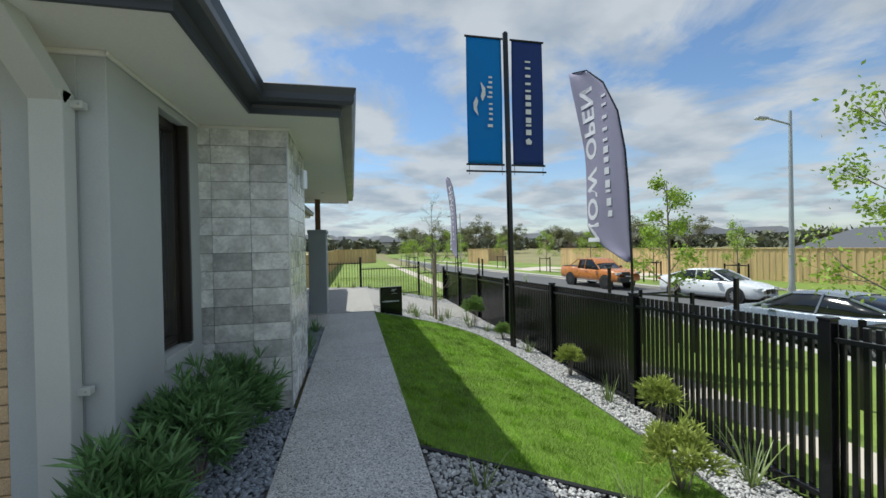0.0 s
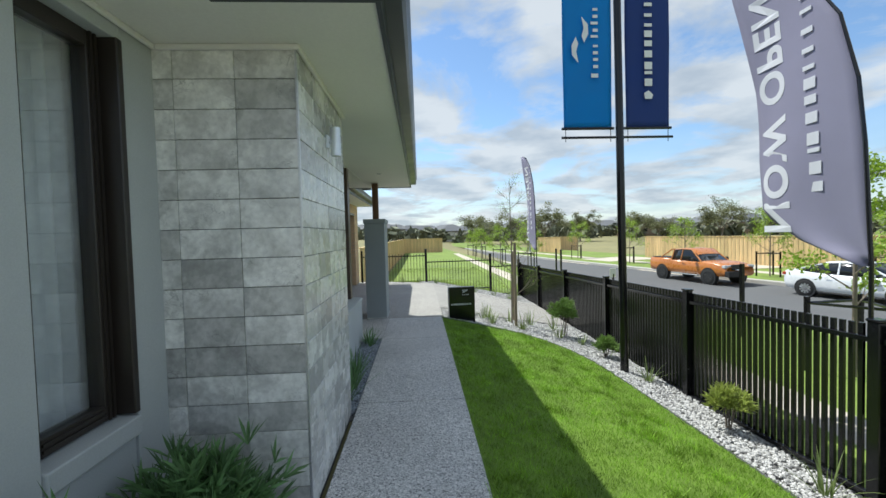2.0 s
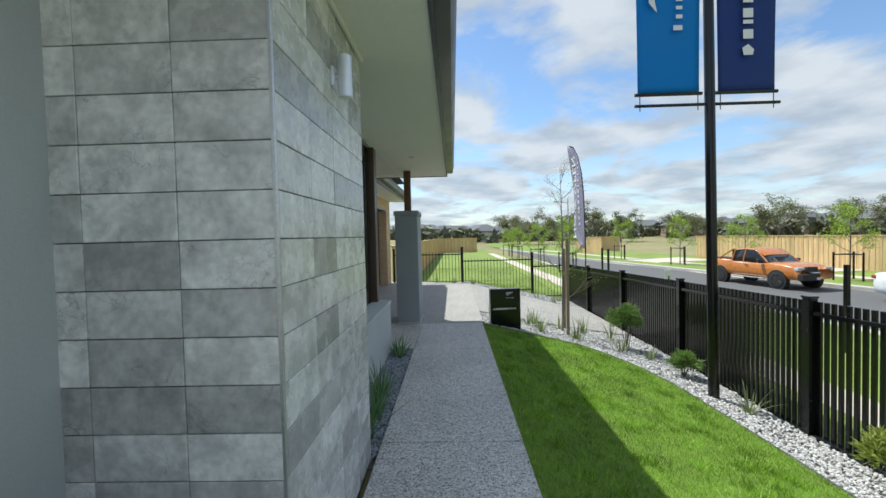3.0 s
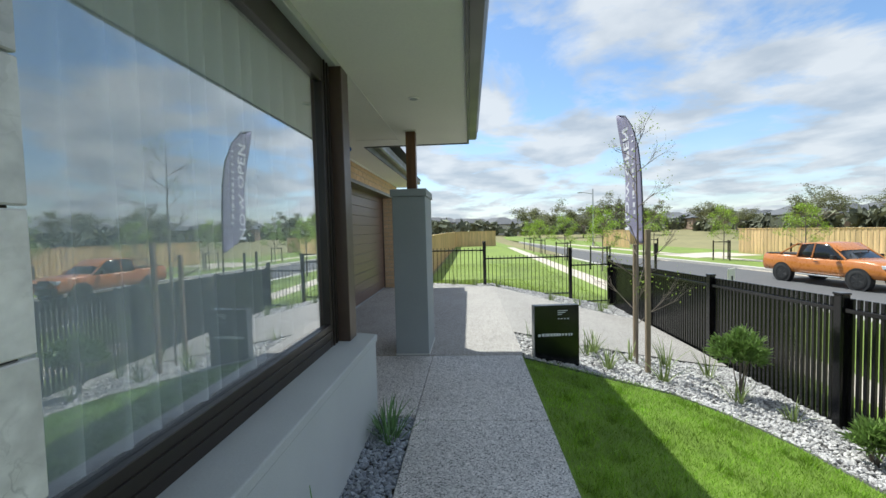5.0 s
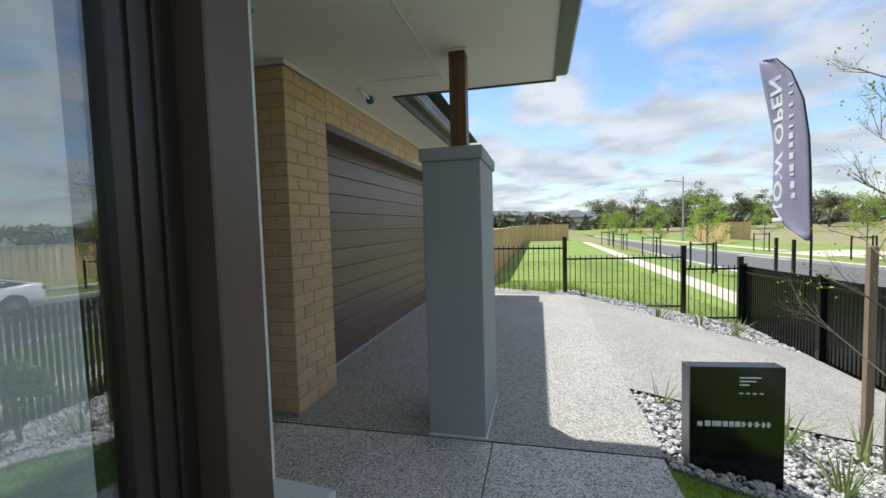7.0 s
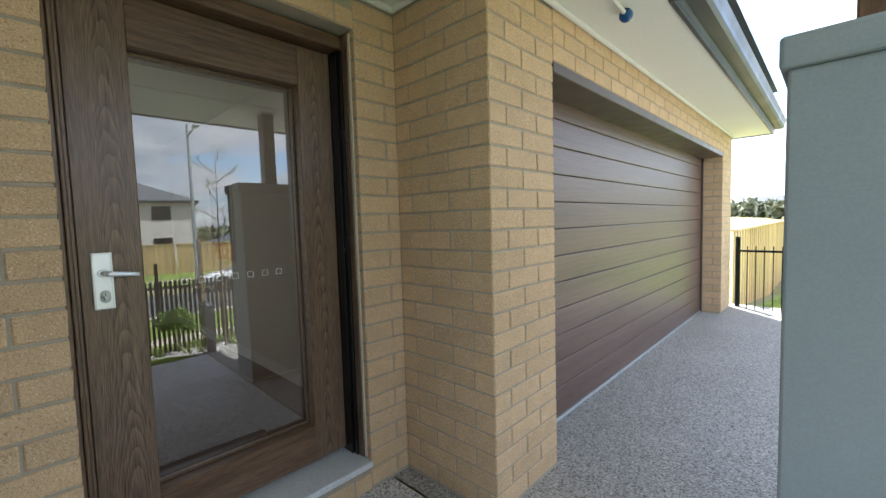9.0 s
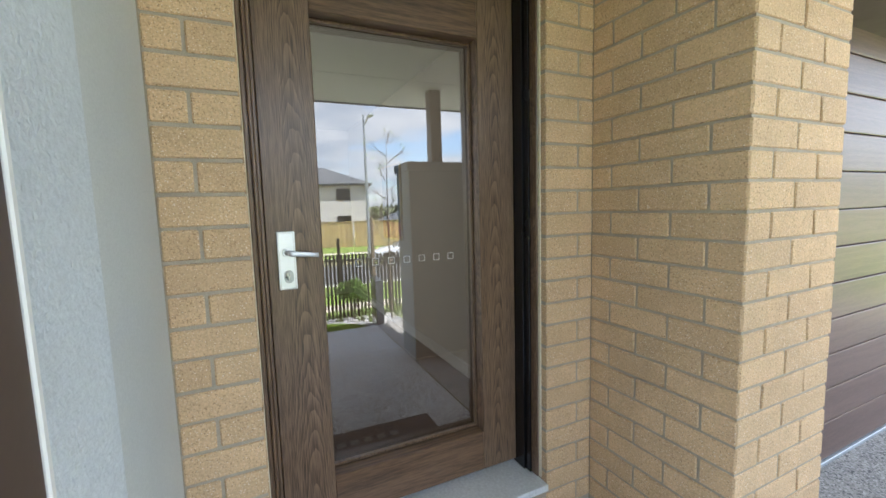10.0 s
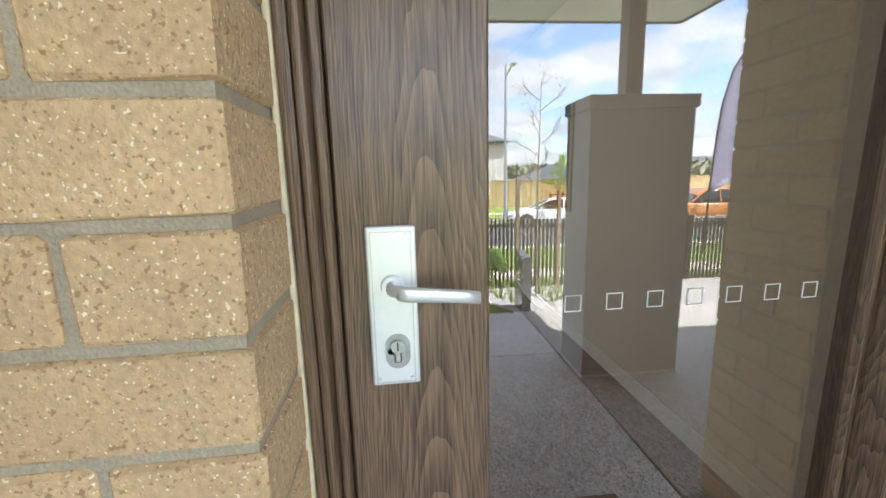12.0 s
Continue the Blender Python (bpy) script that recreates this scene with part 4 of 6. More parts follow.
build_window("window_2", "wide dark bronze framed picture window with sheer curtain", -0.815, 4.74, 7.03, 0.625, 2.46, 0.148, ((7.03, 7.178),), BROWNFRAME)


def curtain(x, y0, y1, z0, z1, label):
    """A sheer curtain of soft vertical folds."""
    vs, fs = [], []
    ys = frange(y0, y1, 0.012)
    rngc = random.Random(int(abs(x) * 100))
    ph = 0.0
    col = []
    for i, y in enumerate(ys):
        ph += 0.012 * (42 + 16 * math.sin(y * 2.3 + 1.0))
        col.append(0.042 * math.sin(ph) + 0.012 * math.sin(ph * 0.37 + 1))
    zs = [z0, z0 + 0.6, z0 + 1.2, z1]
    for i, y in enumerate(ys):
        for k, z in enumerate(zs):
            vs.append((x + col[i] * (1.1 - 0.12 * k), y + 0.006 * math.sin(k * 2 + y * 9), z))
    m = len(zs)
    for i in range(len(ys) - 1):
        for k in range(m - 1):
            a = i * m + k
            fs.append((a, a + m, a + m + 1, a + 1))
    ob = new("curtain", raw_mesh("curtain", vs, fs, CURTAIN, True))
    return tagged(ob, label, "curtain")


curtain(-1.30, 2.72, 3.40, 0.12, 2.5, "white sheer curtain hanging behind the narrow window")
curtain(-0.895, 4.6, 6.84, 0.12, 2.5, "white sheer curtain in soft folds behind wide glass")


def askew(y, z):
    return 0.0155 * (y - 8.03) - 0.007 * (z - 1.21)


def build_front_door():
    d = tagged(new("door_1"), "closed dark stained timber front door with tall glass panel", "door", kind="structure")
    z0, z1 = 0.165, 2.29
    fx = BX - 0.143
    # frame in stepped mouldings, set back in the brick reveal
    for y0, y1, front in ((7.472, 7.487, 0.0), (7.489, 7.500, 0.006), (7.501, 7.513, -0.022)):
        bm = box(bmesh.new(), fx - 0.16, fx + front, y0, y1, z0, z1 + 0.03, 0.004, 2)
        part("door_jamb", bm, DOORWOOD, d)
    part("door_jamb", box(bmesh.new(), fx - 0.16, fx - 0.03, 7.47, 7.5135, z0, z1 + 0.02), DOORWOOD, d)
    part("door_jamb", box(bmesh.new(), fx - 0.16, fx + 0.10, 8.556, 8.565, z0, z1 + 0.03, 0.004, 2), DOORWOOD, d)
    # rubber seals, made wider in black to include the shadow gap beside them
    seal = bmesh.new()
    box(seal, fx - 0.15, fx + 0.062, 8.545, 8.5555, 0.166, 2.25, 0.003)
    box(seal, fx - 0.15, fx + 0.03, 8.536, 8.5445, 0.166, 2.25, 0.002)
    part("door_rebate_seal", seal, BLACK, d, "black rubber seals widened to hold the rebate's shade")
    part("door_head", box(bmesh.new(), fx - 0.16, fx + 0.05, 7.5135, 8.556, 2.255, 2.32, 0.004), DOORWOODH, d)
    lx0, lx1 = fx - 0.15, fx - 0.032
    leaf = [("stile", 7.516, 7.70, 0.185, 2.25, DOORWOOD), ("stile", 8.36, 8.535, 0.185, 2.25, DOORWOOD), ("rail", 7.70, 8.36, 0.185, 0.365, DOORWOODH), ("rail", 7.70, 8.36, 2.06, 2.25, DOORWOODH)]
    for nm, a, b, c, e, mt in leaf:
        part(nm, box(bmesh.new(), lx0, lx1, a, b, c, e, 0.003), mt, d)
    bm = bmesh.new()
    for a, b, c, e in ((7.70, 7.71, 0.365, 2.06), (8.35, 8.36, 0.365, 2.06), (7.71, 8.35, 0.365, 0.376), (7.71, 8.35, 2.049, 2.06)):
        box(bm, lx1 - 0.082, lx1 - 0.060, a, b, c, e, 0.002)
    part("glazing_bead", bm, DOORWOOD, d)
    # the sheet sits slightly askew in its rebate
    bm = box(bmesh.new(), lx1 - 0.086, lx1 - 0.080, 7.70, 8.36, 0.366, 2.058)
    for v in bm.verts:
        v.co.x += askew(v.co.y, v.co.z)
    gl = part("pane", bm, GLASS_DOOR, d)
    gl.visible_shadow = False
    bm = bmesh.new()
    box(bm, fx - 0.16, BX + 0.02, 7.473, 8.568, 0.132, 0.163, 0.004)
    part("threshold", bm, PALEALU, d, "silver aluminium threshold")
    # row of small outline squares on the glass
    sq = 0
    for y in (7.850, 7.917, 7.984, 8.051, 8.118, 8.185, 8.252):
        bm = bmesh.new()
        s, t = 0.0135, 0.0016
        for a, b, c, e in ((-s, s, s - t, s), (-s, s, -s, -s + t), (-s, -s + t, -s, s), (s - t, s, -s, s)):
            box(bm, lx1 - 0.0796 + askew(y, 1.17), lx1 - 0.0786 + askew(y, 1.17), y + a, y + b, 1.167 + c, 1.167 + e)
        part("safety_marker", bm, WHITEINK, d, "white outlined square marker")
    # lock plate and lever
    px = lx1
    pl = part("lock_plate", box(bmesh.new(), px, px + 0.009, 7.548, 7.608, 1.107, 1.31, 0.003, 2), SATIN, d, "satin chrome lock plate")
    bm = bmesh.new()
    for a, b, c, e in ((7.5535, 7.5550, 1.111, 1.304), (7.6010, 7.6025, 1.111, 1.304), (7.5535, 7.6025, 1.111, 1.1125), (7.5535, 7.6025, 1.3025, 1.304)):
        box(bm, px + 0.009, px + 0.0102, a, b, c, e)
    part("plate_bead", bm, ALU, pl)
    for y, z in ((7.5580, 1.115), (7.5980, 1.115), (7.5580, 1.30), (7.5980, 1.30)):
        part("screw", rod(bmesh.new(), (px + 0.008, y, z), (px + 0.0115, y, z), 0.0034, 0.0028, 12), SATIN, pl)
    rose = bmesh.new()
    rod(rose, (px + 0.008, 7.5780, 1.237), (px + 0.016, 7.5780, 1.237), 0.0145, 0.013, 20)
    part("lever_rose", rose, SATIN, pl)
    # lever as a swept flat bar
    vs, fs = [], []
    pathp = [(0.0, 0.014), (0.0, 0.026), (0.006, 0.034), (0.018, 0.038), (0.045, 0.038), (0.075, 0.037), (0.103, 0.035)]
    for i, (u, o) in enumerate(pathp):
        hh = 0.0095 if i > 1 else 0.0085
        hh = hh * (1 - 0.05 * max(0, i - 3))
        tt = 0.0042 if i > 2 else 0.0075
        zc = 1.237 - 0.00012 * i * i * 3
        for k in range(10):
            an = 2 * math.pi * k / 10
            if i < 2:
                vs.append((px + o, 7.5780 + tt * math.cos(an), zc + hh * math.sin(an)))
            else:
                vs.append((px + o + tt * math.cos(an), 7.5780 + u, zc + hh * math.sin(an)))
    for i in range(len(pathp) - 1):
        for k in range(10):
            fs.append((i * 10 + k, i * 10 + (k + 1) % 10, i * 10 + 10 + (k + 1) % 10, i * 10 + 10 + k))
    fs.append(tuple(range(60, 70)))
    raw_part("lever_handle", vs, fs, SATIN, pl, "satin lever handle", True)
    bm = bmesh.new()
    rod(bm, (px + 0.0085, 7.5810, 1.160), (px + 0.0098, 7.5810, 1.160), 0.0155, seg=20)
    rod(bm, (px + 0.0085, 7.5810, 1.145), (px + 0.0098, 7.5810, 1.145), 0.0155, seg=20)
    box(bm, px + 0.0085, px + 0.0097, 7.5655, 7.5965, 1.145, 1.160)
    part("keyhole_surround", bm, STEELGREY, pl, "recessed oval keyhole surround")
    bm = bmesh.new()
    rod(bm, (px + 0.009, 7.5810, 1.160), (px + 0.0145, 7.5810, 1.160), 0.0085, seg=18)
    box(bm, px + 0.009, px + 0.0142, 7.5765, 7.5855, 1.138, 1.158, 0.002)
    part("lock_cylinder", bm, RIM, pl)
    part("keyway", box(bmesh.new(), px + 0.0143, px + 0.015, 7.5802, 7.5818, 1.155, 1.166), BLACK, pl)
    return d


build_front_door()


def build_garage_door():
    g = tagged(new("door_garage"), "closed brown timber look sectional garage door", "door", kind="structure")
    x = -1.965
    grooves = [0.022] + [2.04 - 0.1815 * k for k in range(10, -1, -1)] + [2.20]
    for a, b in zip(grooves, grooves[1:]):
        bm = bmesh.new()
        box(bm, x - 0.04, x, 9.40, 14.04, a + 0.002, b - 0.002, 0.006, 2)
        part("plank_panel", bm, GARAGEWOOD, g)
    part("door_backing", box(bmesh.new(), x - 0.06, x - 0.03, 9.39, 14.05, 0.0, 2.25), BLACK, g, "dark backing behind the panels")
    part("bottom_seal", box(bmesh.new(), x - 0.03, x + 0.012, 9.40, 14.04, 0.0, 0.022, 0.003), STEELGREY, g, "grey rubber bottom seal")
    part("track_cover", box(bmesh.new(), x - 0.0, x + 0.02, 14.01, 14.05, 0.0, 2.16, 0.003), BROWNFRAME, g)
    return g


build_garage_door()


# ---- small fixtures of the house ----
dp = thing("downpipe", "pale grey rectangular steel downpipe with wall brackets", "downpipe", (-1.29, 2.075, 0))
part("pipe", box(bmesh.new(), -0.075, 0.075, -0.055, 0.045, -0.1, 2.26, 0.006, 2), PALERENDER, dp)
bm = bmesh.new()
box(bm, -0.075, 0.075, -0.05, 0.05, 0, 0.56, 0.006, 2)
bm.transform(Matrix.Translation((0, 0.0, 2.22)) @ Matrix.Rotation(radians(52), 4, "X"))
part("elbow", bm, PALERENDER, dp)
for z in (0.70, 2.20):
    br = part("bracket", box(bmesh.new(), 0.07, 0.13, 0.0, 0.05, z - 0.02, z + 0.02, 0.003), PALERENDER, dp)
    part("screw", rod(bmesh.new(), (0.112, -0.004, z), (0.112, 0.0, z), 0.006, seg=8), STEELGREY, br)

wl = thing("wall_light", "silver up and down cylinder wall light", "wall light", (-0.353, 4.13, 2.15))
part("base_plate", box(bmesh.new(), 0.0, 0.018, -0.03, 0.03, -0.045, 0.045, 0.004), SATIN, wl)
part("arm", rod(bmesh.new(), (0.015, 0, 0), (0.04, 0, 0), 0.014), SATIN, wl)
tube = part("tube", rod(bmesh.new(), (0.062, 0, -0.095), (0.062, 0, 0.095), 0.034, seg=24), SATIN, wl, smooth=False)
part("lens", rod(bmesh.new(), (0.062, 0, -0.098), (0.062, 0, -0.094), 0.028, seg=20), LAMPGLASS, tube)

sc = thing("security_sensor", "white soffit camera arm with blue lens ball", "sensor", (-1.47, 9.66, SOFF))
part("mount", rod(bmesh.new(), (0, -0.12, -0.012), (0, -0.12, 0), 0.035, seg=16), TRIMWHITE, sc)
part("arm", rod(bmesh.new(), (0, -0.12, -0.012), (0, 0.06, -0.03), 0.012), TRIMWHITE, sc)
bm = bmesh.new()
bmesh.ops.create_uvsphere(bm, u_segments=18, v_segments=12, radius=0.036, matrix=Matrix.Translation((0, 0.075, -0.035)))
part("lens_ball", bm, BLUEGLASS, sc, "blue lens ball", True)
for x, y in ((-0.35, 7.9), (-1.5, 8.2)):
    dl = thing("downlight", "small round white recessed eave downlight", "downlight", (x, y, SOFF), group="eave downlights")
    part("ring", rod(bmesh.new(), (0, 0, -0.006), (0, 0, 0), 0.05, seg=24), TRIMWHITE, dl)
    part("lens", rod(bmesh.new(), (0, 0, -0.008), (0, 0, -0.005), 0.035, seg=24), LAMPGLASS, dl)

# metal edge trim of the stone column
structure("trim_column_edge", box(bmesh.new(), -0.366, -0.352, 3.477, 3.491, -0.02, SOFF, 0.002), ALU, "thin metal edge strip of the stone column")

mat_ob = thing("door_mat", "dark fibre door mat with pale printed marks", "mat", (-1.98, 8.02, 0.0))
part("pad", box(bmesh.new(), -0.26, 0.26, -0.42, 0.42, 0.0, 0.014, 0.004), MATFIBRE, mat_ob)
bm = bmesh.new()
for i in range(6):
    box(bm, -0.03, 0.05, -0.28 + i * 0.095, -0.22 + i * 0.095, 0.014, 0.0155)
for i in range(5):
    box(bm, 0.09, 0.14, -0.2 + i * 0.08, -0.15 + i * 0.08, 0.014, 0.0155)
tagged(part("print", bm, MATINK, mat_ob, "pale printed lettering bars"), kind="stuff")

PICTUREINK = material("dark_print", (0.03, 0.028, 0.03), 0.4, noise_scale=5, amount=0.5, bump=0)
pic = thing("framed_picture", "dark framed print with a red orange lower band", "picture", (-5.1, 8.839, 1.44))
part("frame", box(bmesh.new(), -0.3, 0.3, -0.02, 0.0, -0.385, 0.385, 0.003), PALING, pic, "thin orange timber frame")
part("print", box(bmesh.new(), -0.275, 0.275, -0.023, -0.019, -0.20, 0.365), PICTUREINK, pic, "dark printed picture")
part("print_band", box(bmesh.new(), -0.275, 0.275, -0.023, -0.019, -0.365, -0.202), material("red_print", (0.45, 0.09, 0.03), 0.4, amount=0.3, bump=0), pic, "red orange lower band")

REDPAINT = material("red_paint", (0.45, 0.05, 0.02), 0.5, amount=0.05, bump=0.02)


# ---- front fence ----
FENCE_X = 3.6
POSTS = [-2.35, -0.22, 1.91, 4.04, 6.17, 8.40, 10.5, 12.6, 14.72]


def fence_top(y):
    return 0.80 - 0.0268 * (y - 1.91)


def build_fence():
    f = thing("street_fence", "black steel slat fence with square posts", "fence", (FENCE_X, 0, 0))
    for y in POSTS:
        t = fence_top(y) + 0.03
        p = part("post", box(bmesh.new(), -0.042, 0.042, y - 0.042, y + 0.042, t - 1.42, t, 0.004), BLACK, f)
        part("post_cap", box(bmesh.new(), -0.05, 0.05, y - 0.05, y + 0.05, t, t + 0.022, 0.006), BLACK, p)
    slat = box(bmesh.new(), -0.014, 0.014, -0.019, 0.019, 0, 1.38, 0.003)
    slat_me = mesh_of("slat", slat, BLACK)
    for a, b in zip(POSTS, POSTS[1:]):
        ta = fence_top(a)
        tb = fence_top(b)
        for dz, h in ((-0.11, 0.04), (-1.29, 0.04)):
            bm = bmesh.new()
            box(bm, -0.020, 0.020, a + 0.042, b - 0.042, -h / 2, h / 2, 0.003)
            for v in bm.verts:
                v.co.z += fence_top(v.co.y) + dz
            part("rail", bm, BLACK, f)
        n = round((b - a) / 0.071)
        for i in range(1, n):
            y = a + (b - a) * i / n
            ob = new("slat", slat_me)
            ob.parent = f
            ob.matrix_local = pose(0.0345, y, fence_top(y) - 1.38)
    return f


build_fence()


def build_picket(name, x0, x1, y0, y1, top, bottom, label):
    f = thing(name, label, "fence", (0, 0, 0))
    n = round((x1 - x0) / 0.098)
    r_me = mesh_of("picket", rod(bmesh.new(), (0, 0, bottom - 0.05), (0, 0, top + 0.07), 0.008, seg=6), BLACK)
    for i in range(1, n):
        ob = new("picket", r_me)
        ob.parent = f
        ob.matrix_local = pose(x0 + (x1 - x0) * i / n, y0 + (y1 - y0) * i / n, 0)
    for z in (top, bottom):
        bm = bmesh.new()
        box(bm, x0, x1, -0.018, 0.018, z - 0.016, z + 0.016, 0.002)
        for v in bm.verts:
            v.co.y += y0 + (y1 - y0) * (v.co.x - x0) / (x1 - x0)
        part("rail", bm, BLACK, f)
    for x, y, z0, z1 in ((x1, y1, bottom - 0.2, top + 0.20),):
        p = part("post", box(bmesh.new(), x - 0.04, x + 0.04, y - 0.04, y + 0.04, z0, z1, 0.006), BLACK, f)
        part("post_cap", box(bmesh.new(), x - 0.045, x + 0.045, y - 0.045, y + 0.045, z1, z1 + 0.02, 0.004), BLACK, p)
    return f


build_picket("picket_fence", -1.60, 0.46, 14.62, 14.45, 0.84, -0.06, "black steel picket fence panel beside the garage")
build_picket("picket_fence", 0.46, 2.58, 14.45, 14.62, 0.63, -0.28, "black steel picket fence panel behind the driveway")
build_picket("picket_fence", 2.58, 3.55, 14.62, 14.72, 0.41, -0.50, "low black steel picket fence panel at the corner")
gp = thing("gate_post", "black square steel post against the garage", "post", (-1.63, 14.75, 0))
part("shaft", box(bmesh.new(), -0.03, 0.03, -0.03, 0.03, -0.3, 1.04, 0.004), BLACK, gp)


# ---- signs and flags ----
sign = thing("estate_sign", "black display board with pale printing in gravel", "sign", (1.02, 8.82, -0.14), 6)
part("board", box(bmesh.new(), -0.245, 0.245, -0.045, 0.045, -0.05, 0.66, 0.004), BLACKGLOSS, sign)
part("edge", box(bmesh.new(), -0.249, -0.244, -0.047, 0.047, 0.0, 0.663, 0.001), STEELGREY, sign)
bm = bmesh.new()
x = -0.165
for w in (0.038, 0.016, 0.038, 0.034, 0.03, 0.034):
    box(bm, x, x + w * 0.78, -0.0475, -0.0455, 0.325, 0.355)
    x += w
for w in (0.032, 0.034, 0.036, 0.026, 0.026):
    box(bm, x, x + w * 0.5, -0.0475, -0.0455, 0.326, 0.354)
    box(bm, x + w * 0.5, x + w * 0.8, -0.0475, -0.0455, 0.339, 0.343)
    x += w
box(bm, -0.205, -0.178, -0.0475, -0.0455, 0.324, 0.35)
for i, w in enumerate((0.11, 0.085, 0.05)):
    box(bm, 0.01, 0.01 + w, -0.0475, -0.0455, 0.598 - i * 0.02, 0.606 - i * 0.02)
for i in range(4):
    box(bm, 0.01 + i * 0.034, 0.03 + i * 0.034, -0.0475, -0.0455, 0.51, 0.518)
tagged(part("printing", bm, WHITEINK, sign, "white printed bars"), kind="stuff")


def leaf_shape(bm, cx, cz, pts, y):
    vs = [bm.verts.new((cx + a, y, cz + b)) for a, b in pts]
    bm.faces.new(vs)


def letter_bar(parent, x0, x1, y0, y1, z0, z1, mat):
    return part("letter_bar", box(bmesh.new(), x0, x1, y0, y1, z0, z1), mat, parent)


def build_banner_pole():
    p = thing("banner_pole", "black steel pole carrying two estate banners", "flag pole", (3.17, 6.93, -0.62))
    B = 0.62
    part("pole", rod(bmesh.new(), (0, 0, 0), (-0.06, 0, 5.43 + B), 0.058, 0.05, 20), BLACK, p, smooth=False)
    part("pole_cap", rod(bmesh.new(), (-0.06, 0, 5.43 + B), (-0.06, 0, 5.46 + B), 0.054, 0.03, 20), BLACK, p)
    part("collar", rod(bmesh.new(), (-0.005, 0, 0.5), (-0.005, 0, 0.56), 0.064, seg=20), BLACK, p)
    for x0, x1, mt, nm in ((-0.83, -0.14, BLUECLOTH, "blue banner"), (0.07, 0.70, NAVYCLOTH, "navy banner")):
        z0, z1 = 2.95 + B, 5.32 + B
        vs, fs = [], []
        nx, nz = 10, 26
        for j in range(nz + 1):
            for i in range(nx + 1):
                u, w = i / nx, j / nz
                vs.append((x0 + (x1 - x0) * u, 0.02 + 0.022 * math.sin(u * 3.2 + w * 2.2) * (1 - abs(2 * w - 1)), z0 + (z1 - z0) * w))
        for j in range(nz):
            for i in range(nx):
                a = j * (nx + 1) + i
                fs.append((a, a + 1, a + nx + 2, a + nx + 1))
        c = raw_part("banner", vs, fs, mt, p, nm, True)
        md = c.modifiers.new("thick", "SOLIDIFY")
        md.thickness = 0.003
        for z in (z0 - 0.01, z1 + 0.01):
            part("batten", rod(bmesh.new(), (x0 - 0.03, 0.02, z), (x1 + 0.03, 0.02, z), 0.02, seg=10), BLACK, c)
        part("lower_arm", rod(bmesh.new(), (x0 - 0.04, 0, z0 - 0.14), (x1 + 0.04, 0, z0 - 0.14), 0.018, seg=10), BLACK, p)
        for x in (x0 + 0.02, x1 - 0.02):
            part("tie", rod(bmesh.new(), (x, 0.01, z0 - 0.2), (x, 0.01, z0), 0.005, seg=6), BLACK, c)
        xm = (x0 + x1) / 2
        if mt is BLUECLOTH:
            zc = 4.16 + B
            for sg, dz in ((1, 0.13), (-1, -0.13)):
                bm = bmesh.new()
                pts = [(0.015 * sg, -0.17), (0.075 * sg, -0.05), (0.07 * sg, 0.08), (-0.02 * sg, 0.19), (0.01 * sg, 0.03), (-0.02 * sg, -0.08)]
                leaf_shape(bm, xm - 0.11 + 0.045 * sg, zc + dz, [(u, v * sg) for u, v in pts], -0.012)
                part("emblem", bm, WHITEINK, c, "white emblem stroke")
            z = 3.64 + B
            for h, tall in ((0.13, 0.10), (0.10, 0.07), (0.09, 0.07), (0.10, 0.07), (0.07, 0.07), (0.06, 0), (0.08, 0.10), (0.10, 0.07), (0.09, 0.10), (0.10, 0.07), (0.08, 0.07)):
                if tall:
                    letter_bar(c, xm + 0.145 - tall, xm + 0.145, -0.013, -0.010, z, z + h * 0.42, WHITEINK)
                z += h
        else:
            z = 3.52 + B
            for i, h in enumerate((0.17, 0.07, 0.17, 0.16, 0.13, 0.15, 0.14, 0.15, 0.16, 0.13, 0.11)):
                letter_bar(c, xm - 0.055, xm + 0.055, -0.013, -0.010, z, z + h * (0.6 if i < 6 else 0.3), WHITEINK)
                z += h * 0.97
            bm = bmesh.new()
            leaf_shape(bm, xm, 3.40 + B, [(-0.05, -0.06), (0.05, -0.06), (0.065, 0.0), (0.0, 0.06), (-0.065, 0.02)], -0.012)
            part("emblem", bm, WHITEINK, c, "white emblem shape")
    return p


build_banner_pole()


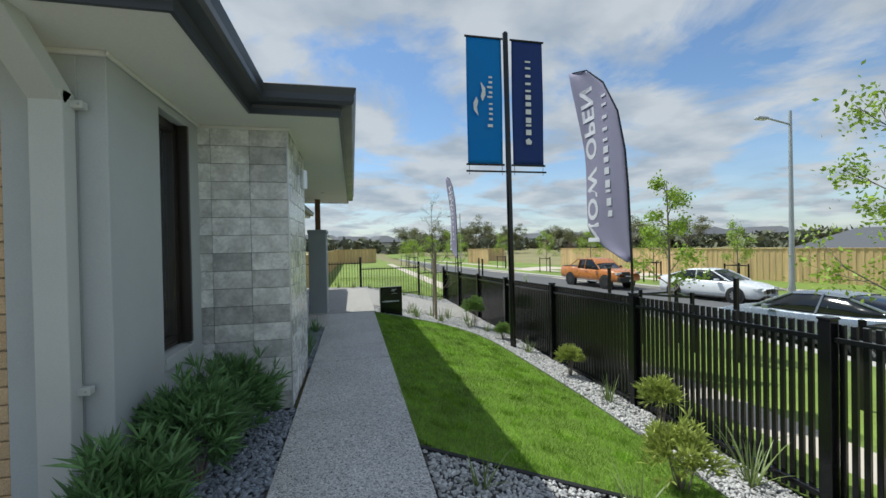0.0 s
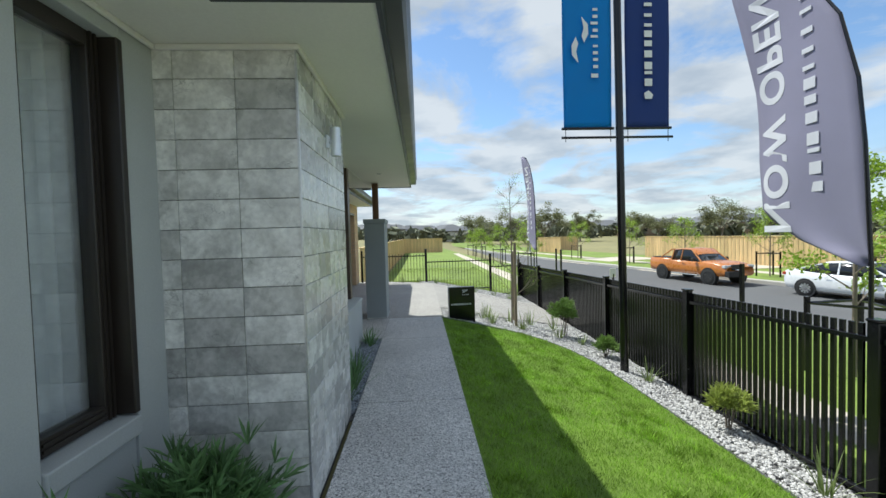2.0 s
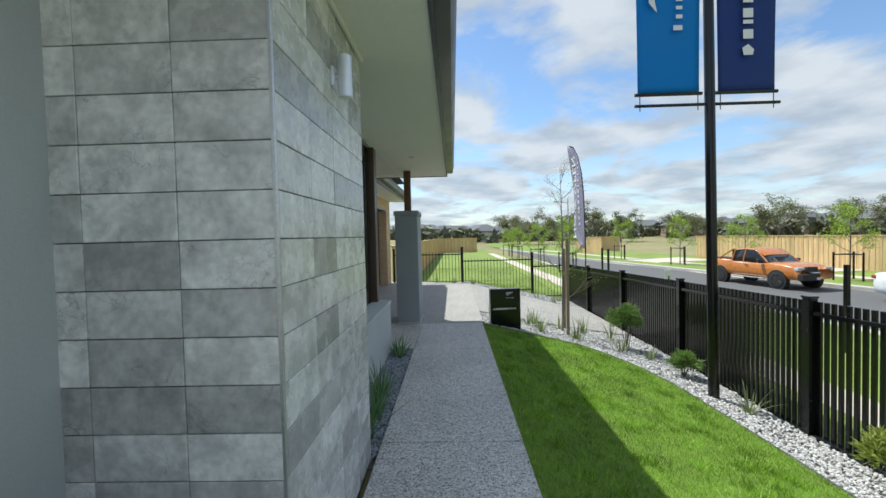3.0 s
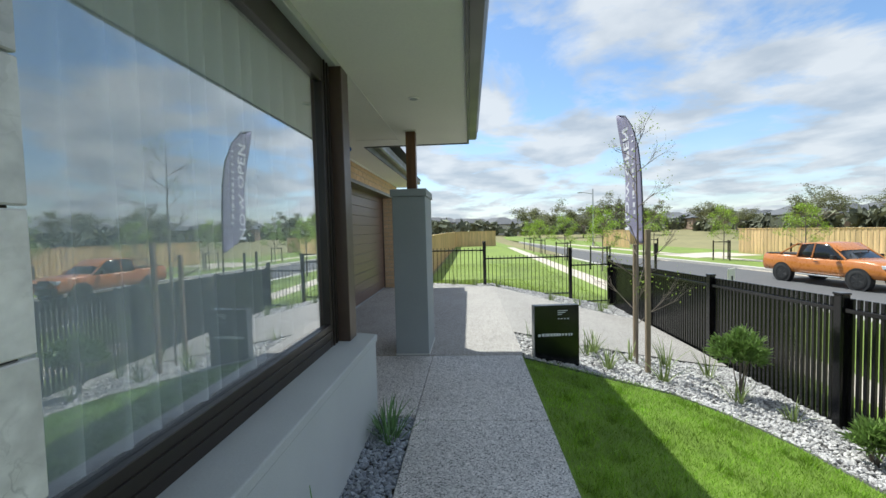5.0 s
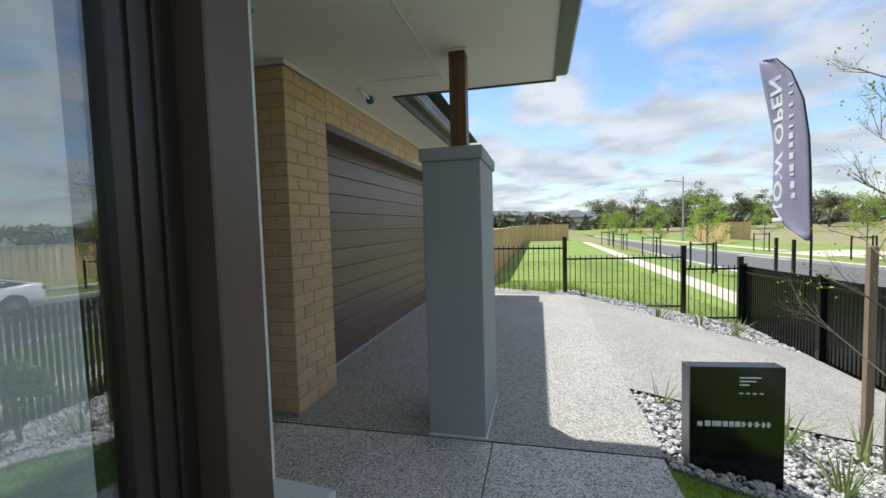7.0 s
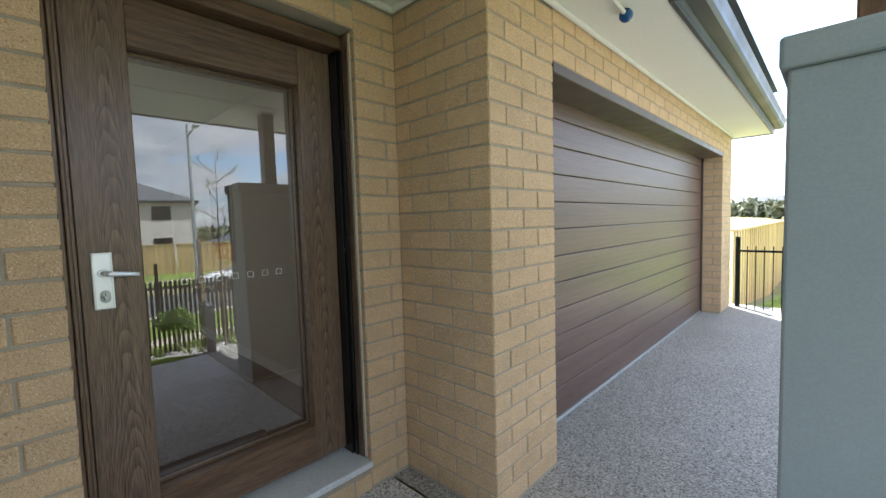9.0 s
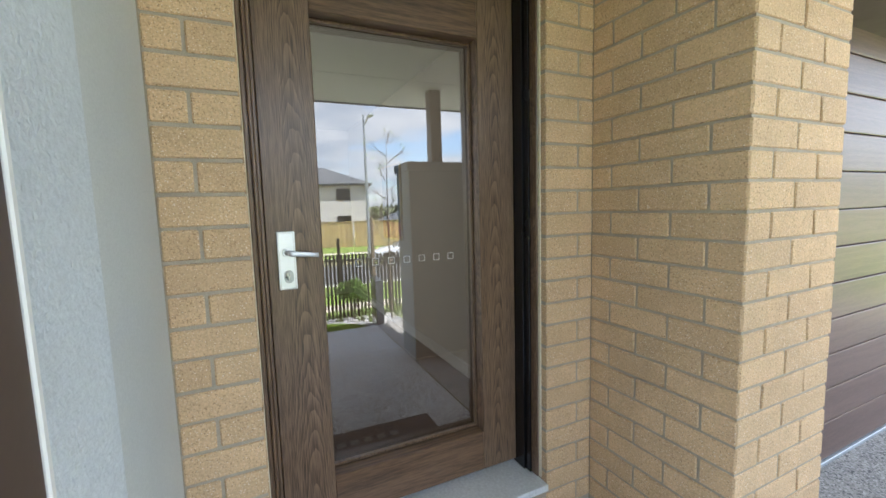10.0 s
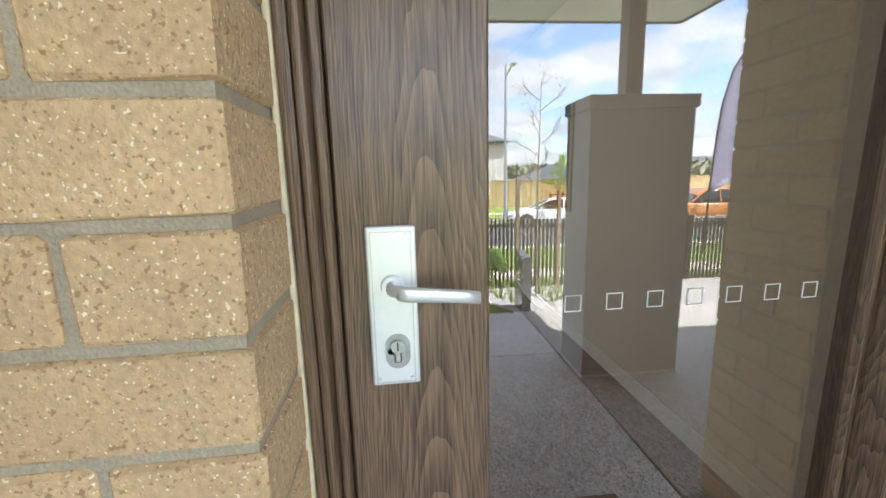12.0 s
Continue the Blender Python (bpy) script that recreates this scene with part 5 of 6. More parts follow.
def build_feather_flag(at, label):
    """A feather flag whose cloth trails towards +y, with mirrored lettering on this side."""
    f = thing("feather_flag", label, "flag", at, group="feather flags")
    # mast: straight, then bending over at the top; local z from the fence top
    mast = [(0.0, -0.6), (0.0, 0.55), (0.05, 1.5), (0.10, 2.0), (0.24, 2.55), (0.55, 3.05), (0.95, 3.38), (1.35, 3.50)]
    bm = bmesh.new()
    for i, (a, b) in enumerate(zip(mast, mast[1:])):
        rod(bm, (0, a[0], a[1]), (0, b[0], b[1]), 0.017 - 0.0012 * i, 0.017 - 0.0012 * (i + 1), 8)
    part("mast", bm, BLACK, f)
    zs = [0.55 + (3.50 - 0.55) * k / 30 for k in range(31)]
    vs, fs = [], []
    nu = 10

    def edges(z):
        m = float(np.interp(z, [q[1] for q in mast[1:]], [q[0] for q in mast[1:]]))
        t = float(np.interp(z, [0.55, 0.75, 1.0, 1.5, 2.2, 3.0, 3.5], [0.04, 0.55, 0.95, 1.05, 1.10, 1.25, 1.37]))
        return m, max(t, m + 0.004)

    for z in zs:
        m, t = edges(z)
        for i in range(nu + 1):
            u = i / nu
            vs.append((0.05 * math.sin(u * 4.0 + z * 2.0) * u, m + (t - m) * u, z))
    for j in range(30):
        for i in range(nu):
            a = j * (nu + 1) + i
            fs.append((a, a + 1, a + nu + 2, a + nu + 1))
    cl = raw_part("cloth", vs, fs, LILACCLOTH, f, "lilac printed cloth", True)
    cl.modifiers.new("thick", "SOLIDIFY").thickness = 0.003

    def word(text, size, y, z, bold):
        cu = bpy.data.curves.new("lettering", "FONT")
        cu.body, cu.size, cu.extrude = text, size, 0.001
        cu.offset = bold
        cu.space_character = 1.08
        tmp = bpy.data.objects.new("lettering", cu)
        scene.collection.objects.link(tmp)
        bpy.context.view_layer.update()
        me = bpy.data.meshes.new_from_object(tmp.evaluated_get(bpy.context.evaluated_depsgraph_get()))
        bpy.data.objects.remove(tmp)
        me.transform(Matrix(((0, 0, 1, 0), (0, 1, 0, 0), (1, 0, 0, 0), (0, 0, 0, 1))))
        for v in me.vertices:
            zz = v.co.z + z
            yy = y - v.co.y + 0.10 * (zz - z)
            m, t = edges(min(3.5, max(0.55, zz)))
            u = min(1.0, max(0.0, (yy - m) / max(0.05, t - m)))
            v.co = Vector((0.05 * math.sin(u * 4.0 + zz * 2.0) * u - 0.006 + v.co.x * 0.5, yy, zz))
        me.materials.clear()
        me.materials.append(WHITECLOTH)
        ob = new("lettering", me)
        ob.parent = cl
        tagged(ob, "white lettering reading " + text)
        return ob

    word("NOW OPEN", 0.40, 0.90, 0.80, 0.012)
    z = 1.16
    for i, h in enumerate((0.16, 0.20, 0.07, 0.20, 0.18, 0.14, 0.18, 0.16, 0.18, 0.20, 0.14, 0.13)):
        y0 = 0.36 + 0.075 * (z - 1.2)
        m, t = edges(z)
        u = (y0 - m) / max(0.05, t - m)
        x = 0.05 * math.sin(u * 4.0 + z * 2.0) * u - 0.010
        letter_bar(cl, x - 0.002, x + 0.002, y0, y0 + 0.105, z, z + h * (0.52 if i < 7 else 0.24), WHITECLOTH)
        z += h * 0.93
    return f


build_feather_flag((3.66, 4.14, 0.62), "lilac feather flag on a black bent mast at the fence")
build_feather_flag((3.66, 12.95, 0.44), "lilac feather flag standing at the far fence end")


# ---- plants ----
def leaf_blades(rng, n, centre, radius, length, width, up, droop, seg=2):
    """Blades that grow outwards from a crown; returns verts and faces."""
    vs, fs = [], []
    for _ in range(n):
        a = rng.uniform(0, 2 * math.pi)
        r = radius * math.sqrt(rng.uniform(0, 1))
        base = np.array(centre) + np.array([math.cos(a) * r, math.sin(a) * r, 0])
        a2 = a + rng.normal(0, 0.6)
        el = math.radians(rng.uniform(up[0], up[1]))
        L = length * rng.uniform(0.6, 1.15)
        d = np.array([math.cos(a2) * math.cos(el), math.sin(a2) * math.cos(el), math.sin(el)])
        side = np.array([-math.sin(a2), math.cos(a2), 0]) * width
        k0 = len(vs)
        for s in range(seg + 1):
            t = s / seg
            c = base + d * L * t + np.array([0, 0, -droop * L * t * t])
            w = side * (1 - t) ** 0.7 if s < seg else side * 0.03
            vs.append(tuple(c - w)); vs.append(tuple(c + w))
        for s in range(seg):
            fs.append((k0 + 2 * s, k0 + 2 * s + 1, k0 + 2 * s + 3, k0 + 2 * s + 2))
    return vs, fs


def shrub(name, label, at, r, h, n, length, width, mat, seed, group, stem=0.0):
    """A rounded shrub of narrow leaves in many small sprigs."""
    rg = np.random.default_rng(seed)
    t = thing(name, label, "shrub", at, group=group)
    bm = bmesh.new()
    for _ in range(9):
        a, e = rg.uniform(0, 6.28), rg.uniform(0.25, 0.85)
        rod(bm, (rg.normal(0, 0.015), rg.normal(0, 0.015), -0.04), (math.cos(a) * r * e * 0.7, math.sin(a) * r * e * 0.7, stem + h * rg.uniform(0.4, 0.8)), 0.007, 0.003, 5)
    tagged(part("stem", bm, BARK, t), kind="stuff")
    vs, fs = [], []
    for _ in range(n):
        th, ph = rg.uniform(0, 2 * math.pi), math.acos(rg.uniform(-0.35, 1))
        lump = 0.78 + 0.32 * math.sin(3 * th + seed) * math.sin(2 * ph + seed)
        rr = lump * rg.uniform(0.3, 1.18) ** 0.7
        c = (r * rr * math.sin(ph) * math.cos(th), r * rr * math.sin(ph) * math.sin(th), stem + h * 0.42 + h * 0.56 * rr * math.cos(ph))
        d = Vector((math.sin(ph) * math.cos(th), math.sin(ph) * math.sin(th), math.cos(ph) + 1.1)).normalized()
        for _ in range(7):
            q = (d + Vector((rg.normal(0, 0.5), rg.normal(0, 0.5), rg.normal(0, 0.4)))).normalized()
            L = length * rg.uniform(0.6, 1.3)
            s = q.cross(Vector((rg.normal(), rg.normal(), rg.normal()))).normalized() * width
            c2 = Vector(c)
            k = len(vs)
            mid = c2 + q * L * 0.5
            tip = c2 + q * L + Vector((0, 0, -0.12 * L))
            vs += [tuple(c2 - s * 0.4), tuple(c2 + s * 0.4), tuple(mid + s), tuple(tip), tuple(mid - s)]
            fs.append((k, k + 1, k + 2, k + 3, k + 4))
    raw_part("foliage", vs, fs, mat, t)
    return t


def strap_plant(label, at, n, length, seed, group="strappy grass plants", mat=None):
    rg = np.random.default_rng(seed)
    vs, fs = leaf_blades(rg, n, (0, 0, -0.03), 0.04, length, 0.008, (42, 86), 0.28, 4)
    ob = new("strap_grass", raw_mesh("strap_grass", vs, fs, mat or LEAF_STRAP))
    ob.matrix_world = pose(*at)
    return tagged(ob, label, "grass plant", group)


for i, (x, y, r, h) in enumerate(((-0.86, 1.74, 0.27, 0.58), (-0.78, 2.42, 0.31, 0.70), (-0.70, 3.05, 0.30, 0.64))):
    shrub("narrow_leaf_shrub", "dense dark green narrow leaf shrub in blue gravel", (x, y, -0.04), r, h, 430, 0.13, 0.008, LEAF_BUSH, 10 + i, "shrubs beside the house")
for i, (x, y, r, h, st, mt, n) in enumerate(((3.38, 5.22, 0.17, 0.30, 0.16, LEAF_LIGHT, 200), (3.38, 3.35, 0.20, 0.36, 0.20, LEAF_LIGHT, 230), (2.5, 2.12, 0.27, 0.42, 0.10, LEAF_LIGHT, 260), (3.24, 7.66, 0.17, 0.28, 0.06, LEAF_MID, 220), (2.99, 8.9, 0.25, 0.50, 0.24, LEAF_MID, 420), (3.3, 1.2, 0.2, 0.3, 0.1, LEAF_LIGHT, 170))):
    shrub("round_shrub", "small rounded light green shrub in pale gravel" if mt is LEAF_LIGHT else "bushy mid green narrow leaf shrub in pale gravel", (x, y, ground_z(x, y) - 0.02), r, h, n, 0.09, 0.0075, mt, 30 + i, "small shrubs along the fence", st)
for i, (x, y, n, L) in enumerate(((3.35, 2.3, 30, 0.62), (0.95, 2.04, 12, 0.42), (3.3, 4.13, 22, 0.5), (3.32, 6.58, 26, 0.45), (2.8, 8.6, 24, 0.4), (1.62, 9.5, 26, 0.5), (1.6, 8.9, 30, 0.42), (2.18, 8.85, 26, 0.5), (2.5, 9.5, 20, 0.5), (2.95, 9.4, 18, 0.5), (3.1, 8.3, 18, 0.34), (1.85, 1.75, 22, 0.45), (2.8, 1.6, 16, 0.4), (0.85, 9.6, 10, 0.36), (2.75, 2.4, 14, 0.3), (1.5, 9.35, 16, 0.4), (2.05, 9.45, 18, 0.45))):
    strap_plant("green strappy leaf plant rising from pale gravel", (x, y, ground_z(x, y)), n, L, 60 + i)
for i, (x, y, L) in enumerate(((-0.46, 4.98, 0.55), (-0.45, 5.35, 0.6), (-0.48, 5.8, 0.5), (-0.45, 6.95, 0.4), (-0.5, 7.08, 0.34))):
    strap_plant("arching dark strappy leaf plant by the wall", (x, y, -0.02), 30, L, 90 + i, mat=LEAF_BUSH)
for i, (x, y) in enumerate(((0.75, 14.15), (-0.3, 14.55), (1.9, 13.6), (2.5, 13.6), (2.9, 13.3), (0.2, 14.3), (3.2, 13.9))):
    strap_plant("pale green strappy leaf plant by the far fence", (x, y, ground_z(x, 14.0)), 20, 0.4, 120 + i)


def limb(bm, rg, a, d, L, r, depth, leaves, spread=0.55):
    """Grows one limb and its twigs; keeps the twig ends in leaves."""
    b = a + d * L
    rod(bm, a, b, r, r * 0.6, 6 if r > 0.01 else 4)
    leaves.append((b, d))
    if depth == 0:
        return
    for _ in range(3 if depth > 1 else 2):
        t = rg.uniform(0.35, 1.0)
        q = (d + Vector((rg.normal(0, spread), rg.normal(0, spread), rg.normal(0.12, 0.3)))).normalized()
        limb(bm, rg, a + d * L * t, q, L * rg.uniform(0.5, 0.75), r * 0.5, depth - 1, leaves, spread)


def leaf_cards(rg, spots, per, spread, size):
    vs, fs = [], []
    for p, d in spots:
        for _ in range(per):
            c = Vector(p) + Vector((rg.normal(0, spread), rg.normal(0, spread), rg.normal(0, spread)))
            u = Vector((rg.normal(), rg.normal(), rg.normal())).normalized()
            w = u.cross(Vector((rg.normal(), rg.normal(), rg.normal()))).normalized()
            s = size * rg.uniform(0.6, 1.3)
            k = len(vs)
            vs += [tuple(c - u * s), tuple(c + w * s * 0.55), tuple(c + u * s), tuple(c - w * s * 0.55)]
            fs.append((k, k + 1, k + 2, k + 3))
    return vs, fs


def tree(name, label, at, height, crown, seed, mat, per, size, group="", depth=3, bare=0.0, trunk=0.03, spread=0.55, first=0.3, limbs=10):
    rg = np.random.default_rng(seed)
    t = thing(name, label, "tree", at, group=group)
    bm = bmesh.new()
    spots = []
    rod(bm, (0, 0, -0.1), (0.02, 0.01, height * 0.55), trunk, trunk * 0.7, 8)
    rod(bm, (0.02, 0.01, height * 0.55), (0.0, 0.03, height * 0.95), trunk * 0.7, trunk * 0.2, 6)
    for k in range(limbs):
        z = height * (first + (0.95 - first) * k / limbs)
        a = k * 2.4 + rg.uniform(-0.4, 0.4)
        L = crown * (1.0 - 0.55 * k / limbs) * rg.uniform(0.75, 1.1)
        d = Vector((math.cos(a), math.sin(a), 0.75)).normalized()
        limb(bm, rg, Vector((0.01, 0.01, z)), d, L * 0.7, trunk * 0.35, depth - 1, spots, spread)
    part("trunk", bm, BARK, t)
    spots = [s for s in spots if rg.uniform() > bare]
    vs, fs = leaf_cards(rg, spots, per, crown * 0.09, size)
    raw_part("crown", vs, fs, mat, t)
    return t


# young garden tree with stakes
gz0 = ground_z(2.08, 9.32)
tree("young_tree", "slender nearly leafless young tree between timber stakes", (2.08, 9.32, gz0), 3.0, 0.62, 5, LEAF_SPRING, 3, 0.013, depth=5, bare=0.9, trunk=0.016, spread=0.34, first=0.16, limbs=17)
for x, y, h in ((2.10, 9.06, 1.62), (2.2, 9.66, 1.45)):
    st = thing("tree_stake", "square weathered hardwood tree stake", "stake", (x, y, ground_z(x, y)), group="tree stakes")
    part("stake", box(bmesh.new(), -0.024, 0.024, -0.024, 0.024, -0.15, h, 0.003), STAKEWOOD, st)


def street_tree(x, y, z, h, crown, seed, per=24, stakes=True, size=0.036):
    tree("street_tree", "young street tree in fresh light green leaf", (x, y, z), h, crown, seed, LEAF_SPRING, per, size, "young street trees", trunk=0.035)
    if not stakes:
        return
    g = thing("tree_guard", "three dark tree stakes tied with black webbing", "tree guard", (x, y, z), group="tree guards")
    tops = []
    for k in range(3):
        a = k * 2.09 + 0.6
        px, py = math.cos(a) * 0.55, math.sin(a) * 0.55
        part("stake", box(bmesh.new(), px - 0.03, px + 0.03, py - 0.03, py + 0.03, -0.1, 1.25, 0.004), BLACK, g)
        tops.append((px, py, 1.15))
    for k in range(3):
        part("webbing", rod(bmesh.new(), tops[k], tops[(k + 1) % 3], 0.022, seg=5), BLACK, g)


for i, (x, y, z, h, c) in enumerate(((6.6, 6.85, -0.83, 3.7, 0.75), (6.9, 3.2, -0.85, 3.9, 1.3), (6.5, 24.5, -0.85, 3.0, 1.1), (6.3, 31.5, -0.85, 2.9, 1.1), (6.0, 39, -0.85, 2.8, 1.1), (6.0, 45, -0.85, 2.7, 1.1), (18.6, 16.0, -0.98, 3.2, 1.0), (17.6, 20.5, -0.98, 3.4, 1.1), (16.8, 25.8, -0.98, 3.2, 1.1), (16.0, 31, -0.98, 3.3, 1.2), (14.8, 38, -0.98, 3.4, 1.2), (20.2, 9.0, -0.98, 3.2, 1.1))):
    street_tree(x, y, z, h, c, 200 + i)
for x, y in ((6.9, 9.3), (6.9, 5.6), (6.3, 18.4), (6.5, 19.6), (6.9, 3.1)):
    p = thing("verge_stake", "black square street verge stake", "stake", (x, y, -0.86), group="verge stakes")
    part("stake", box(bmesh.new(), -0.035, 0.035, -0.035, 0.035, -0.1, 1.6, 0.005), BLACK, p)


# ---- vehicles ----
def wheel(parent, x, y, r, w, spokes, rim_mat, side):
    rg_n = 28
    prof = [(r * 0.64, -w / 2), (r * 0.9, -w / 2), (r * 0.985, -w * 0.38), (r, -w * 0.2), (r, w * 0.2), (r * 0.985, w * 0.38), (r * 0.9, w / 2), (r * 0.64, w / 2)]
    vs, fs = [], []
    for k in range(rg_n):
        a = 2 * math.pi * k / rg_n
        for rr, ww in prof:
            vs.append((x + ww, y + rr * math.cos(a), r + rr * math.sin(a)))
    m = len(prof)
    for k in range(rg_n):
        for j in range(m - 1):
            a, b = k * m + j, ((k + 1) % rg_n) * m + j
            fs.append((a, b, b + 1, a + 1))
    ty = raw_part("wheel", vs, fs, TYRE, parent, "", True)
    bm = bmesh.new()
    rod(bm, (x - w * 0.3, y, r), (x + w * 0.3, y, r), r * 0.655, seg=24)
    part("wheel_well", bm, PLASTIC, ty)
    bm = bmesh.new()
    xo = x + side * w * 0.42
    for k in range(spokes):
        a = 2 * math.pi * k / spokes
        g = bmesh.new()
        box(g, -0.012, 0.012, -0.035, 0.035, 0.02, r * 0.62, 0.004)
        g.transform(Matrix.Translation((xo, y, r)) @ Matrix.Rotation(a, 4, "X"))
        me = bpy.data.meshes.new("tmp")
        g.to_mesh(me); g.free()
        bm.from_mesh(me)
        bpy.data.meshes.remove(me)
    rod(bm, (xo - 0.015, y, r), (xo + 0.015, y, r), r * 0.16, seg=14)
    ring = []
    for rr in (r * 0.6, r * 0.66):
        ring.append([bm.verts.new((xo, y + rr * math.cos(2 * math.pi * k / 24), r + rr * math.sin(2 * math.pi * k / 24))) for k in range(24)])
    for k in range(24):
        bm.faces.new((ring[0][k], ring[0][(k + 1) % 24], ring[1][(k + 1) % 24], ring[1][k]))
    part("rim", bm, rim_mat, ty)


def loft(stations, section, mirror=True):
    """Skins cross sections: each station gives y and its section's half outline of (x, z)."""
    vs, fs = [], []
    k = None
    for st in stations:
        half = section(*st)
        full = [(x, z) for x, z in half] + [(-x, z) for x, z in reversed(half)]
        k = len(full)
        vs += [(x, st[0], z) for x, z in full]
    for i in range(len(stations) - 1):
        for j in range(k):
            a, b = i * k + j, i * k + (j + 1) % k
            fs.append((a, b, b + k, a + k))
    fs.append(tuple(range(k)))
    n = (len(stations) - 1) * k
    fs.append(tuple(reversed(range(n, n + k))))
    return vs, fs


def build_car(name, label, at, turn, size, paint, body, cabin, wheels, r, roofx, rim_mat, spokes, extras):
    """Local y points to the car's nose. body: (y, half width, low, high); cabin: (y, half width at belt, half width at roof, belt, roof)."""
    c = thing(name, label, "car", at, turn)
    c.scale = (size, size, size)

    def sec(y, w, lo, hi):
        h = hi - lo
        return [(w * 0.86, lo), (w * 0.965, lo + 0.06), (w, lo + h * 0.32), (w * 0.985, lo + h * 0.6), (w * 0.955, hi - 0.09), (w * 0.9, hi - 0.03), (w * 0.78, hi), (w * 0.3, hi + 0.02)]

    vs, fs = loft(body, sec)
    raw_part("body", vs, fs, paint, c, "", True)

    def csec(y, wb, wr, b, t):
        return [(wb, b), (wb * 0.6 + wr * 0.4, b + (t - b) * 0.45), (wr * 1.02, t - 0.06), (wr * 0.9, t - 0.015), (wr * 0.5, t)]

    vs, fs = loft(cabin, csec)
    gh = raw_part("greenhouse", vs, fs, CARGLASS, c, "dark tinted glass", True)
    # roof panel over the cabin
    rv, rf = [], []
    top = [s for s in cabin if s[4] - s[3] > 0.3]
    for y, wb, wr, b, t in top:
        for x in (-1.03, -0.9, -0.5, 0, 0.5, 0.9, 1.03):
            rv.append((x * wr, y, t + 0.012 - (0.055 if abs(x) > 1 else (0.012 if abs(x) > 0.8 else 0))))
    for i in range(len(top) - 1):
        for j in range(6):
            a = i * 7 + j
            rf.append((a, a + 1, a + 8, a + 7))
    raw_part("roof", rv, rf, paint, c, "", True)
    # pillars
    for y, wb, wr, b, t, y2 in roofx:
        for s in (-1, 1):
            bm = bmesh.new()
            rod(bm, (s * wb, y, b), (s * wr * 1.01, y2, t - 0.04), 0.035, 0.03, 6)
            part("pillar", bm, paint if extras.get("painted") else PLASTIC, c)
    for y in wheels:
        for s in (-1, 1):
            w = max(q[1] for q in body)
            # black disc on the uncut body side stands for the arch's dark opening
            part("wheel_arch", rod(bmesh.new(), (s * (w - 0.2), y, r * 1.02), (s * (w + 0.006), y, r * 1.02), r * 1.17, r * 1.15, 28), PLASTIC, c)
            wheel(c, s * (w - 0.095), y, r, 0.22, spokes, rim_mat, s)
    for nm, mt, x0, x1, y0, y1, z0, z1 in extras["boxes"]:
        for s in ((-1, 1) if x0 > 0.02 else (1,)):
            a, b = (x0 * s, x1 * s) if s > 0 else (-x1, -x0)
            part(nm, box(bmesh.new(), a, b, y0, y1, z0, z1, 0.02, 2), mt, c)
    return c


def sedan(name, label, at, turn, paint, size=0.92):
    body = [(-2.35, 0.70, 0.45, 0.86), (-2.25, 0.82, 0.30, 1.02), (-1.9, 0.90, 0.24, 1.07), (-1.2, 0.92, 0.22, 1.0), (0, 0.92, 0.2, 0.96), (0.9, 0.92, 0.22, 0.96), (1.35, 0.915, 0.22, 0.92), (1.9, 0.88, 0.22, 0.84), (2.2, 0.80, 0.24, 0.74), (2.36, 0.62, 0.3, 0.62)]
    cabin = [(-2.0, 0.72, 0.6, 1.05, 1.075), (-1.5, 0.80, 0.60, 1.02, 1.27), (-0.9, 0.82, 0.60, 0.97, 1.41), (-0.2, 0.83, 0.62, 0.95, 1.45), (0.35, 0.83, 0.61, 0.94, 1.40), (0.8, 0.82, 0.60, 0.93, 1.2), (1.25, 0.78, 0.6, 0.90, 0.94)]
    pillars = [(1.2, 0.80, 0.60, 0.93, 1.42, 0.3), (-0.35, 0.83, 0.61, 0.95, 1.46, -0.4), (-1.9, 0.76, 0.60, 1.05, 1.38, -0.95)]
    ex = {"painted": True, "boxes": [("headlight", LAMPGLASS, 0.42, 0.80, 2.08, 2.30, 0.60, 0.71), ("grille", PLASTIC, 0.05, 0.32, 2.25, 2.40, 0.46, 0.66), ("lower_intake", PLASTIC, 0.0, 0.6, 2.24, 2.36, 0.27, 0.40), ("mirror", paint, 0.90, 1.06, 0.62, 0.80, 0.93, 1.05), ("door_handle", paint, 0.915, 0.94, -0.75, -0.55, 0.80, 0.83), ("side_skirt", PLASTIC, 0.84, 0.925, -1.0, 1.0, 0.19, 0.25), ("tail_light", REDPAINT, 0.5, 0.82, -2.34, -2.2, 0.82, 0.94)]}
    return build_car(name, label, at, turn, size, paint, body, cabin, (-1.42, 1.43), 0.335, pillars, RIM, 5 if paint is GREYPAINT else 10, ex)


